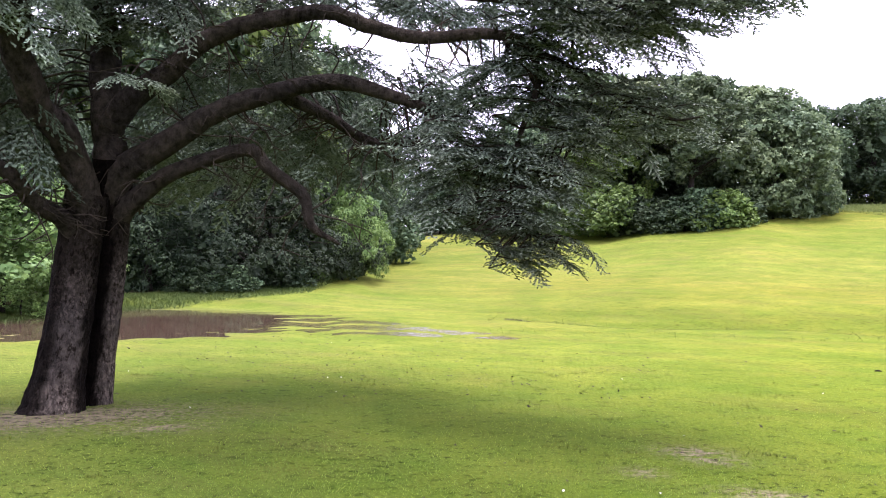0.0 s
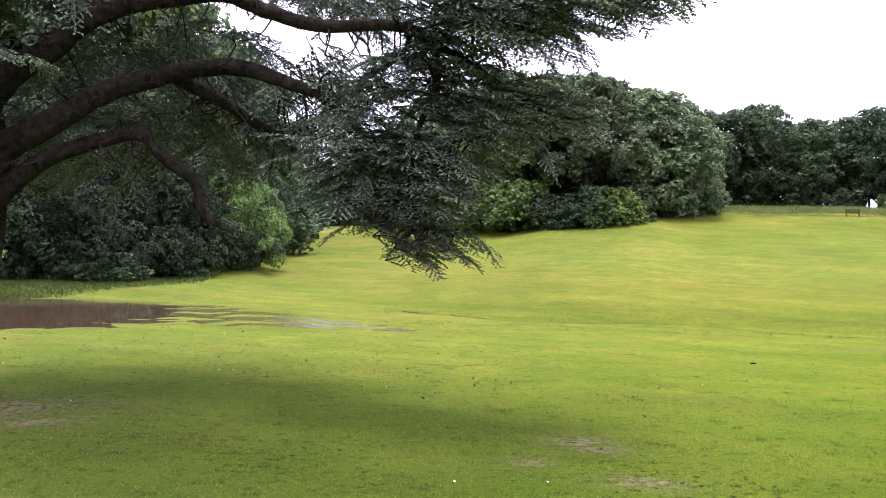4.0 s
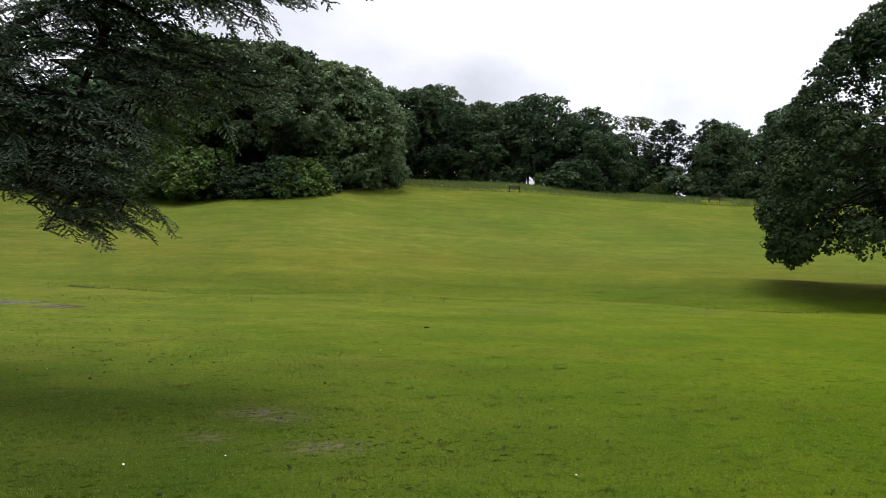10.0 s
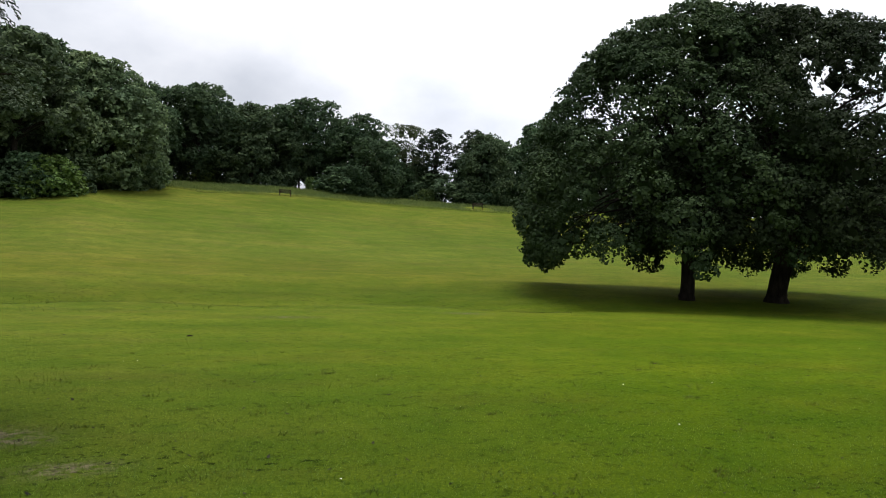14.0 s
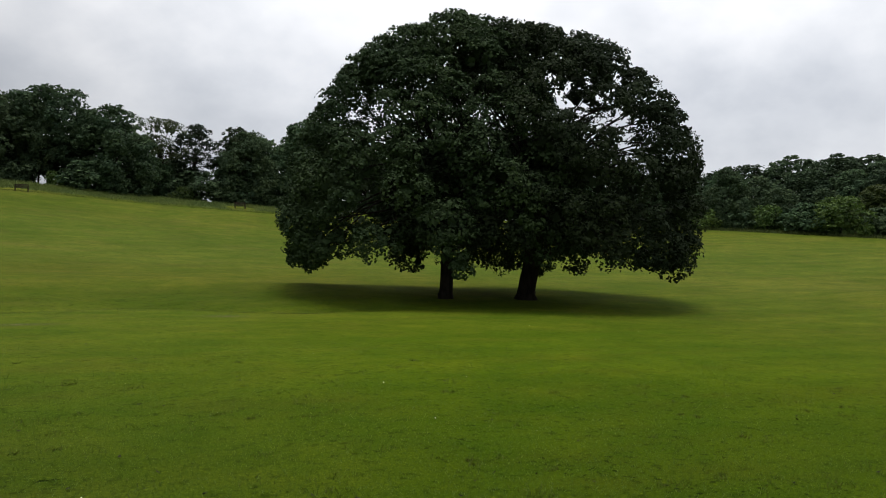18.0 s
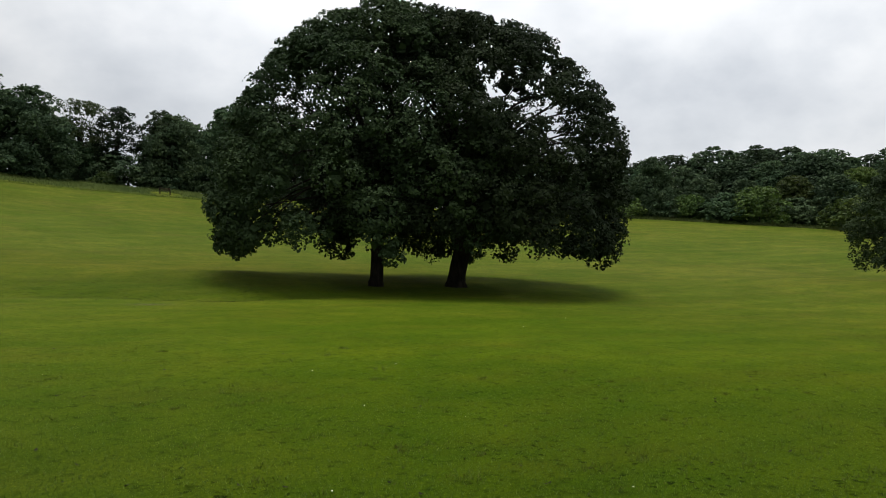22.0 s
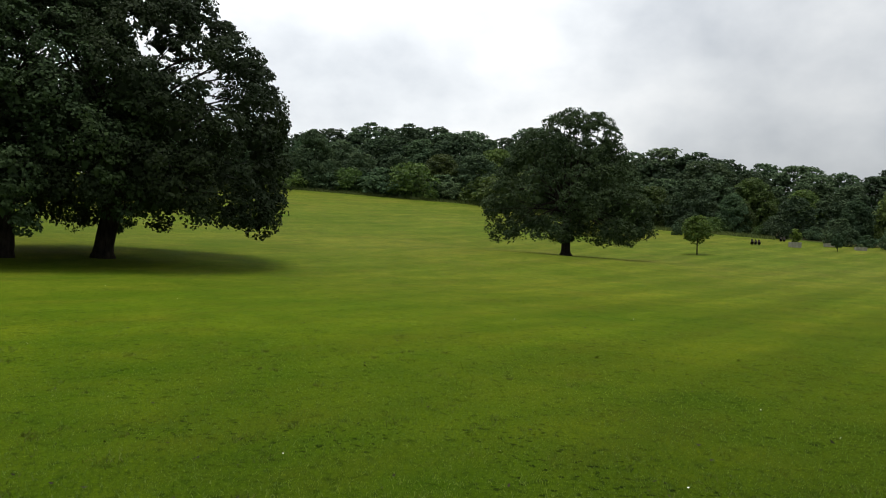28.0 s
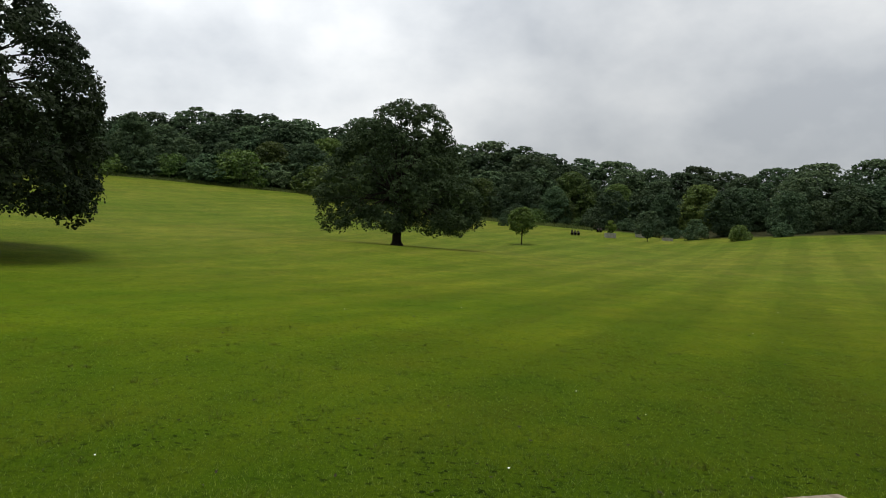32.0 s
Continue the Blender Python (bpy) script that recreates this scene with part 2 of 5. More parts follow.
    nt.links.new(at_b.outputs["Fac"], over.inputs[0])
    over.inputs[1].default_value, over.inputs[2].default_value = 1.8, -1.15
    nt.links.new(over.outputs[0], sub.inputs[2])
    col = mix_colour(nt, col, earth.outputs["Color"], sub.outputs[0])
    # leaf mould under the trees
    at_f = n("ShaderNodeAttribute")
    at_f.attribute_name = "leaf_floor"
    mould, _ = noise_ramp(nt, 2.0, [(0.3, (0.012, 0.014, 0.006)), (0.7, (0.040, 0.040, 0.018))], 5.0, vec)
    col = mix_colour(nt, col, mould.outputs["Color"], at_f.outputs["Fac"])
    nt.links.new(col, b.inputs["Base Color"])
    bump(nt, b, n_fine.outputs["Fac"], 0.6, 0.04)
    return m


LAWN = lawn_material()
OAK_LEAF = leaf_material("oak_leaf", (0.0165, 0.032, 0.012), (0.031, 0.052, 0.018), 0.9, 0.15)
WOOD_LEAF = leaf_material("woodland_leaf", (0.037, 0.069, 0.034), (0.082, 0.127, 0.060), 0.8, 0.3, 3.2)
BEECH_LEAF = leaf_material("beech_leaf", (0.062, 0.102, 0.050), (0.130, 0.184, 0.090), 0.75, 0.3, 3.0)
HILL_LEAF = leaf_material("hill_wood_leaf", (0.032, 0.058, 0.029), (0.071, 0.108, 0.052), 0.8, 0.25, 2.4)
LONE_LEAF = leaf_material("lone_tree_leaf", (0.019, 0.036, 0.014), (0.040, 0.065, 0.023), 0.9, 0.2)
DARK_LEAF = leaf_material("yew_leaf", (0.009, 0.018, 0.008), (0.027, 0.044, 0.017), 0.85, 0.15)
FRESH_LEAF = leaf_material("fresh_leaf", (0.040, 0.076, 0.016), (0.105, 0.155, 0.034), 0.6, 0.3, 4.0)
YOUNG_LEAF = leaf_material("young_leaf", (0.060, 0.100, 0.012), (0.150, 0.200, 0.035), 0.6, 0.35)
SHRUB_LEAF = leaf_material("shrub_leaf", (0.054, 0.104, 0.022), (0.130, 0.200, 0.050), 0.6, 0.3)
PALE_LEAF = leaf_material("willow_leaf", (0.045, 0.072, 0.026), (0.105, 0.145, 0.055), 0.55, 0.3, 4.0)
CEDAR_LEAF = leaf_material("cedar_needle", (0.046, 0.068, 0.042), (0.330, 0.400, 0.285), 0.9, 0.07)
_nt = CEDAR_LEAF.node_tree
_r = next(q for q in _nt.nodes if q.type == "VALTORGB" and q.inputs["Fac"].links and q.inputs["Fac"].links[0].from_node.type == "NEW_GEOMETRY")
# pale fresh tips, held back where the shade on sprays is painted in
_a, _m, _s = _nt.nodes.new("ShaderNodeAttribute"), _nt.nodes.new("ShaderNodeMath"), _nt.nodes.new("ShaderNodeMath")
_a.attribute_name = "fresh_lit"
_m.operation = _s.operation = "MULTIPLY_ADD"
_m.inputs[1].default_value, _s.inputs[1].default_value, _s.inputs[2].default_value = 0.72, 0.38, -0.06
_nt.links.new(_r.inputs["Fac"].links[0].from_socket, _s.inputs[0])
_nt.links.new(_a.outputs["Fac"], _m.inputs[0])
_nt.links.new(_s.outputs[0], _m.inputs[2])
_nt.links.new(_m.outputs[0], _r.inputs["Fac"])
BLADE = leaf_material("grass_blade", (0.060, 0.098, 0.010), (0.165, 0.205, 0.030), 0.8, 0.3)
RANK = leaf_material("rank_grass", (0.042, 0.068, 0.010), (0.092, 0.122, 0.022), 0.8, 0.2)
MEADOW = leaf_material("meadow_grass", (0.085, 0.115, 0.025), (0.17, 0.195, 0.060), 0.7, 0.3)
CEDAR_BARK = bark_material("cedar_bark", (0.005, 0.0045, 0.0035), (0.064, 0.056, 0.043), 8.0, 0.8)
DEAD_TWIG = bark_material("dead_twig_bark", (0.018, 0.015, 0.011), (0.085, 0.073, 0.055), 8.0, 1.0)
OAK_BARK = bark_material("oak_bark", (0.010, 0.009, 0.008), (0.045, 0.039, 0.032))
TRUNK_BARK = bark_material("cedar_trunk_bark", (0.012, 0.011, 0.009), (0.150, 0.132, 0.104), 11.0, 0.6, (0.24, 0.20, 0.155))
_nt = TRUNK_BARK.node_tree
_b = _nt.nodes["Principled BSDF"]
# darkens the wet streaks and paints in the shade of the groove
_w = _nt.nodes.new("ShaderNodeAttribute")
_w.attribute_name = "damp_shade"
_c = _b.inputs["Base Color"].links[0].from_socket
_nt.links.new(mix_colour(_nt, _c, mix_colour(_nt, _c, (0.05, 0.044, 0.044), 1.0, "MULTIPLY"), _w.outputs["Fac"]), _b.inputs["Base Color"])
WATER, _nt, _b = material("puddle_water", 0.06, 0.5)
_b.inputs["Base Color"].default_value = (0.050, 0.034, 0.021, 1)
# wind ripples where the pool thins out to the east
_n = _nt.nodes.new("ShaderNodeTexNoise")
_n.inputs["Scale"].default_value, _n.inputs["Detail"].default_value = 3.0, 4.0
_x, _g, _p = _nt.nodes.new("ShaderNodeTexCoord"), _nt.nodes.new("ShaderNodeSeparateXYZ"), _nt.nodes.new("ShaderNodeMapRange")
_nt.links.new(_x.outputs["Object"], _n.inputs["Vector"])
_nt.links.new(_x.outputs["Object"], _g.inputs[0])
_nt.links.new(_g.outputs["X"], _p.inputs["Value"])
_p.inputs["From Min"].default_value, _p.inputs["From Max"].default_value, _p.inputs["To Max"].default_value = -7.5, -4.8, 1.0
bump(_nt, _b, _n.outputs["Fac"], 0.0, 0.05)
_nt.links.new(_p.outputs["Result"], _b.inputs["Normal"].links[0].from_node.inputs["Strength"])


TIMBER, _nt, _b = material("weathered_timber", 0.8, 0.25)
_r, _n = noise_ramp(_nt, 9.0, [(0.3, (0.10, 0.075, 0.055)), (0.7, (0.26, 0.21, 0.165))], 7.0, stretch=(0.25, 4, 4), rough=0.65)
_nt.links.new(_r.outputs["Color"], _b.inputs["Base Color"])
bump(_nt, _b, _n.outputs["Fac"], 0.7, 0.01)
BENCH_WOOD = bark_material("bench_timber", (0.03, 0.024, 0.018), (0.08, 0.062, 0.045), 10.0)
GUARD, _nt, _b = material("pale_tree_guard", 0.7, 0.3)
_r, _n = noise_ramp(_nt, 4.0, [(0.3, (0.14, 0.14, 0.105)), (0.7, (0.24, 0.235, 0.175))], 4.0)
_nt.links.new(_r.outputs["Color"], _b.inputs["Base Color"])
PETAL, _nt, _b = material("daisy_petal", 0.7, 0.2)
_r, _n = noise_ramp(_nt, 30.0, [(0.3, (0.6, 0.6, 0.55)), (0.7, (0.8, 0.8, 0.76))], 2.0)
_nt.links.new(_r.outputs["Color"], _b.inputs["Base Color"])
LITTER_GAP = leaf_material("dead_leaf_gap", (0.010, 0.011, 0.006), (0.034, 0.032, 0.018), 0.9, 0.05)


# ---- helpers of the builder ----
def polar(az, r):
    return r * math.sin(radians(az)), r * math.cos(radians(az))


def raw_mesh(name, V, F, mat, smooth=False):
    V, F = np.asarray(V, np.float32), np.asarray(F, np.int32)
    me = bpy.data.meshes.new(name)
    me.vertices.add(len(V))
    me.vertices.foreach_set("co", V.ravel())
    me.loops.add(F.size)
    me.loops.foreach_set("vertex_index", F.ravel())
    me.polygons.add(len(F))
    me.polygons.foreach_set("loop_start", np.arange(len(F), dtype=np.int32) * F.shape[1])
    if smooth:
        me.polygons.foreach_set("use_smooth", np.ones(len(F), bool))
    me.materials.append(mat)
    me.update(calc_edges=True)
    return me


def child(name, me, parent, label="", kind=""):
    ob = new(name, me)
    ob.parent = parent
    return tagged(ob, label, kind=kind)


def join(*parts):
    """Several (V, F) with faces of one size, as one."""
    V, F, k = [], [], 0
    for v, f in parts:
        V.append(v)
        F.append(np.asarray(f) + k)
        k += len(v)
    return np.concatenate(V), np.concatenate(F)


def smooth_path(pts, n):
    """n places along a Catmull-Rom curve through pts."""
    P = np.asarray(pts, float)
    P = np.vstack([2 * P[0] - P[1], P, 2 * P[-1] - P[-2]])
    out = []
    for s in np.linspace(0, len(P) - 3 - 1e-6, n):
        i, t = int(s), s - int(s)
        a, b, c, d = P[i:i + 4]
        out.append(0.5 * (2 * b + (c - a) * t + (2 * a - 5 * b + 4 * c - d) * t * t + (3 * b - a - 3 * c + d) * t ** 3))
    return np.array(out)


def tube(path, radii, sides=8, rough=0.0, rng=None):
    """A tapered limb along a path; rough: unevenness as a share of the radius."""
    P = np.asarray(path, float)
    R = np.interp(np.linspace(0, 1, len(P)), np.linspace(0, 1, len(radii)), radii)
    T = np.gradient(P, axis=0)
    T /= np.linalg.norm(T, axis=1)[:, None] + 1e-9
    ref = np.array([0.0, 0.0, 1.0]) if abs(T[0][2]) < 0.9 else np.array([1.0, 0.0, 0.0])
    a = np.linspace(0, 2 * np.pi, sides, endpoint=False)
    V = []
    for p, t, r in zip(P, T, R):
        u = np.cross(t, ref)
        u /= np.linalg.norm(u) + 1e-9
        w = np.cross(t, u)
        ref = np.cross(u, t)
        rr = r * (1 + (rough * rng.standard_normal(sides) if rough else 0))
        V.append(p + np.outer(np.cos(a) * rr, u) + np.outer(np.sin(a) * rr, w))
    V = np.concatenate(V)
    i = np.arange(len(P) - 1)[:, None] * sides
    j = np.arange(sides)[None]
    k = (j + 1) % sides
    F = np.stack([i + j, i + k, i + sides + k, i + sides + j], -1).reshape(-1, 4)
    return V, F


def cards(rng, C, N, length, width, turn=0.6, three=False):
    """Folded leaf blades at places C, facing about N; three: pointed ones with three corners."""
    m = len(C)
    N = N + turn * rng.standard_normal((m, 3))
    N /= np.linalg.norm(N, axis=1)[:, None] + 1e-9
    A = np.cross(N, rng.standard_normal((m, 3)))
    A /= np.linalg.norm(A, axis=1)[:, None] + 1e-9
    B = np.cross(N, A)
    s = (0.7 + 0.6 * rng.random(m))[:, None]
    L, W = A * length * s, B * width * s
    D = N * length * 0.16 * s
    if three:
        V = np.stack([C - L / 2 + W / 2, C - L / 2 - W / 2 - D, C + L / 2 - D], 1).reshape(-1, 3)
        return V, np.arange(3 * m).reshape(-1, 3)
    V = np.stack([C - L / 2, C + W / 2 - D, C + L / 2, C - W / 2 - D], 1).reshape(-1, 3)
    return V, np.arange(4 * m).reshape(-1, 4)


# ---- the ground ----
# bearing, reach of the lawn, elevation of its far edge as seen from the eye
EDGE = np.array([(-60, 40, -3.0), (-30, 40, -3.0), (-24, 48, -2.4), (-16.5, 54, -2.0), (-9, 60, -1.2), (-5.6, 78, 0.0), (-3.3, 135, 1.8),
                 (0, 140, 2.2), (8, 115, 2.3), (14, 98, 2.4), (18, 98, 2.65), (20.4, 102, 3.2), (22.3, 110, 3.5),
                 (25, 122, 4.05), (33, 128, 4.0), (40, 132, 3.6), (48.5, 134, 3.2), (63, 145, 2.9), (78, 165, 2.53),
                 (85, 170, 2.3), (91, 170, 2.0), (97, 165, 1.4), (103, 155, 0.8), (107, 150, 0.65), (115.6, 140, 0.1),
                 (122, 120, 0.5), (128, 110, 0.9), (145, 100, 0.5), (180, 90, -1.0), (300, 60, -2.5)])
WATER_LEVEL = -0.06


def turned(az):
    return (np.asarray(az, float) + 60) % 360 - 60


def edge(az):
    az = turned(az)
    return np.interp(az, EDGE[:, 0], EDGE[:, 1]), np.interp(az, EDGE[:, 0], EDGE[:, 2])


def wet(az, r):
    """How deep in the hollow a place lies: the pool, and its broken tail."""
    pool = 1 - ((az + 21.5) / 12.8) ** 2 - ((r - 37.5) / 9.5) ** 2
    mid, half = np.interp(az, [-10, -5.6, 0, 5], [37, 34, 31.2, 29.2]), np.interp(az, [-10, -5.6, 0, 5], [7.5, 3.8, 1.9, 0.7])
    tail = 0.42 - 0.5 * ((r - mid) / half) ** 2 - (np.maximum(np.abs(az + 2.4) - 6.6, 0) / 1.2) ** 2
    return np.maximum(np.maximum(pool, tail), -1)


def height(x, y):
    """The ground's height: a flat lawn, a swell further out, rising to its edge and the hill behind."""
    x, y = np.asarray(x, float), np.asarray(y, float)
    r = np.hypot(x, y)
    az = turned(np.degrees(np.arctan2(x, y)))
    R, el = edge(az)
    zE = EYE + R * np.tan(np.radians(el))
    r1 = np.minimum(40.0, R * np.interp(az, [-60, -10, 0, 300], [0.9, 0.9, 0.7, 0.7]))
    u = np.clip((r - r1) / (R - r1), 0, None)
    z = zE * np.minimum(u, 1) ** 1.5
    z = z + np.clip(r - R, 0, 120) * np.interp(az, [-60, -8, 0, 20, 24, 60, 75, 110, 130, 300], [0.0, 0.02, 0.07, 0.07, 0.015, 0.02, 0.11, 0.09, 0.04, 0.0])
    z = z + 0.10 * np.sin(x * 0.11 + 0.5) * np.sin(y * 0.13 + 1.0) * np.clip((r - 12) / 30, 0, 1) * np.clip((az + 4) / 10, 0, 1)
    # a low bank with a runnel before it
    bank = np.interp(az, [-60, 2, 12, 52, 60, 300], [0, 0, 1, 1, 0, 0])
    z = z + bank * (0.42 * np.exp(-((r - 50 - 2 * np.sin(az * 0.2)) / 5.0) ** 2) - 0.24 * np.exp(-((r - 39 - np.sin(az * 0.35)) / 1.8) ** 2))
    # a crest in the lawn before the lone tree
    crest = np.interp(az, [-60, 83, 90, 100, 107, 300], [0, 0, 1, 1, 0, 0])
    z = z + crest * (0.35 * np.exp(-((r - 64) / 8.0) ** 2) - 0.55 * np.exp(-((r - 84) / 9.0) ** 2))
    # the hollow where rain stands
    w = wet(az, r)
    q = r + 0.6 * np.sin(az * 0.55 + 1) + 0.35 * np.sin(az * 1.31)
    ripple = np.interp(az, [-60, -12, -8, 300], [0.05, 0.05, 0.10, 0.10]) * (
        0.55 * np.sin(q * 2.1 + 1.3 * np.sin(az * 0.37)) + 0.32 * np.sin(q * 3.7 + az * 0.9) + 0.25 * np.sin(q * 5.9 - az * 1.7))
    z = np.where(w > -0.6, z * np.clip(1 - (w + 0.6) * 1.4, 0, 1) - np.clip(w + 0.6, 0, 1.2) * 0.10 + ripple * np.clip(w + 0.6, 0, 1), z)
    return z


def on(az, r, dz=0.0):
    x, y = polar(az, r)
    return Vector((x, y, float(height(x, y)) + dz))


def spot(az, el, near=6.0, far=200.0):
    """The ground place seen from the eye at a bearing and elevation: its range."""
    r = np.arange(near, far, 0.1)
    x, y = r * math.sin(radians(az)), r * math.cos(radians(az))
    e = np.degrees(np.arctan2(height(x, y) - EYE, r))
    hit = np.nonzero(e >= el)[0]
    return float(r[hit[0]]) if len(hit) else far


# trodden earth: bearing, range, half length across, half length along
BARE = [(-25.0, 14.3, 2.3, 1.0), (-18.3, 13.0, 0.75, 0.35), (16.5, 11.7, 0.50, 0.35), (17.8, 11.3, 0.35, 0.25), (20.8, 9.8, 0.45, 0.25), (13.3, 10.4, 0.25, 0.2),
        (45.7, 33.5, 0.8, 0.4), (33.4, 30.0, 1.0, 0.3)]


def build_ground():
    az = np.concatenate([np.arange(-40, 20, 0.5), np.arange(20, 140, 1.0), np.arange(140, 320, 5.0)])
    rr = np.concatenate([[0.0], np.geomspace(1.0, 7, 8), np.geomspace(7.3, 24, 56), np.linspace(24.3, 52, 90), np.linspace(53.2, 240, 150), np.geomspace(260, 4000, 16)])
    A, Rr = np.meshgrid(np.radians(az), rr)
    X, Y = Rr * np.sin(A), Rr * np.cos(A)
    V = np.stack([X, Y, height(X, Y)], -1).reshape(-1, 3)
    na, nr = len(az), len(rr)
    i, j = np.meshgrid(np.arange(nr - 1), np.arange(na), indexing="ij")
    k = (j + 1) % na
    F = np.stack([i * na + j, (i + 1) * na + j, (i + 1) * na + k, i * na + k], -1).reshape(-1, 4)
    me = raw_mesh("ground", V, F, LAWN, True)
    D = np.degrees(A)
    bare = np.zeros_like(X)
    for a0, r0, across, along in BARE:
        e = ((D - a0) * radians(1) * Rr / across) ** 2 + ((Rr - r0) / along) ** 2
        bare = np.maximum(bare, np.exp(-e * 0.9) * (0.95 if a0 > -22 else 1.25))
    w = wet(D, Rr)
    bare = np.maximum(bare, np.clip((w + 0.12) * 1.6, 0, 0.9) * np.interp(D, [-12, -8.5], [1, 0.12]))
    striped = np.clip((D - 70) / 35, 0, 1) * np.clip((Rr - 7) / 12, 0, 1)
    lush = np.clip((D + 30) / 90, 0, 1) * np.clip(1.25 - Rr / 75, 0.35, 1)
    # stands in for the shade seen between near blades, gone by 22 m
    near_shade = np.clip((22 - Rr) / 13, 0, 1)
    floor = np.clip((Rr - edge(D)[0] - 1.0) / 4.0, 0, 1)
    worn = np.clip((15 - Rr) / 5, 0, 1)
    wander = 2 * np.sin(D * 0.2) + 1.5 * np.sin(D * 0.53 + 1)
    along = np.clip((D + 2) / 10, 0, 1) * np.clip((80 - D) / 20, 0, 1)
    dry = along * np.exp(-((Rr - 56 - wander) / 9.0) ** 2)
    # a darker olive band along the runnel
    dark_band = along * np.exp(-((Rr - 42.5 - 0.6 * wander) / 4.0) ** 2)
    # the long attribute only darkens the near lawn, more towards the east
    east_dark = np.clip((D - 66) / 58, 0, 1) * np.clip((60 - Rr) / 40, 0, 1)
    for name, val in (("worn", worn), ("bare", bare), ("striped", striped), ("leaf_floor", floor), ("lush", lush), ("near_shade", near_shade), ("dry", dry), ("dark_band", dark_band), ("long", east_dark)):
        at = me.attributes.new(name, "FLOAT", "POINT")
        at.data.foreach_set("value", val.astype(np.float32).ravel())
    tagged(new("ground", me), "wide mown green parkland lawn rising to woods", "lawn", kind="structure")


build_ground()


def build_puddle():
    a = np.radians(np.arange(0, 360, 3.0))
    V = [(*polar(-14, 36), WATER_LEVEL)]
    for t in a:
        V.append((*polar(-13 + 21 * math.cos(t), 37 + 12 * math.sin(t) - 4 * (math.cos(t) > 0) * math.cos(t)), WATER_LEVEL))
    n = len(a)
    F = [(0, 1 + i, 1 + (i + 1) % n) for i in range(n)]
    tagged(new("puddle", raw_mesh("puddle", V, F, WATER)), "shallow brown rain puddle lying in the lawn", "puddle", kind="structure")


build_puddle()

# ---- broad-leaved trees ----
DOME = ((0, 0.80), (0.12, 0.97), (0.35, 1.0), (0.6, 0.88), (0.8, 0.66), (0.93, 0.38), (1, 0.1))
OVAL = ((0, 0.45), (0.2, 0.85), (0.45, 1.0), (0.7, 0.85), (0.88, 0.52), (1, 0.1))
OAK_LOW = ((0, 0.92), (0.14, 1.0), (0.25, 0.98), (0.37, 0.92), (0.48, 0.84), (0.6, 0.71), (0.71, 0.64), (0.83, 0.46), (0.93, 0.22), (1, 0.06))
OAK_HIGH = ((0, 0.96), (0.14, 1.0), (0.37, 0.98), (0.46, 0.95), (0.6, 0.84), (0.72, 0.66), (0.84, 0.49), (0.94, 0.26), (1, 0.08))
OAK_DOME = ((0, 0.86), (0.12, 0.98), (0.3, 1.0), (0.5, 0.92), (0.65, 0.76), (0.8, 0.55), (0.92, 0.36), (1, 0.1))
SKIRT = ((0, 0.90), (0.12, 1.0), (0.43, 0.80), (0.6, 0.62), (0.8, 0.50), (0.92, 0.40), (1, 0.12))
FLAT = ((0, 0.35), (0.25, 0.8), (0.55, 1.0), (0.8, 0.85), (0.95, 0.5), (1, 0.2))


def crown_lobes(rng, n, tall, base, half, profile, size, shift=(0, 0), inner=0.3, droop=0.0, lean=(0, 0)):
    """Centres and radii of leafy lobes that fill a crown of the given outline."""
    hs, ws = zip(*profile)
    out, tries = [], 0
    while len(out) < n and tries < n * 80:
        tries += 1
        s = size * half * (0.65 + 0.7 * rng.random())
        u = 1.0 - 0.03 * tries if tries < 7 else rng.random() ** 0.9
        if tries >= 7 and rng.random() > np.interp(u, hs, ws) * 0.7 + 0.4:
            continue
        rho = half * np.interp(u, hs, ws) * (1 if rng.random() > inner else rng.random() ** 0.5)
        a = rng.random() * 2 * np.pi
        rho = max(0.0, rho - 0.75 * s)
        z = np.clip(base + (tall - base) * u, base + 0.5 * s, tall - 0.8 * s) - droop * (rho / half) ** 4 * max(0.0, 1 - 2.5 * u) * (0.6 + 0.8 * rng.random())
        over = max(0.0, u - 0.72) / 0.28
        c = np.array([shift[0] + lean[0] * over + rho * math.cos(a), shift[1] + lean[1] * over + rho * math.sin(a), z])
        if all(np.linalg.norm(c - o[0]) > 0.40 * (s + o[1]) for o in out):
            out.append((c, s))
    return out


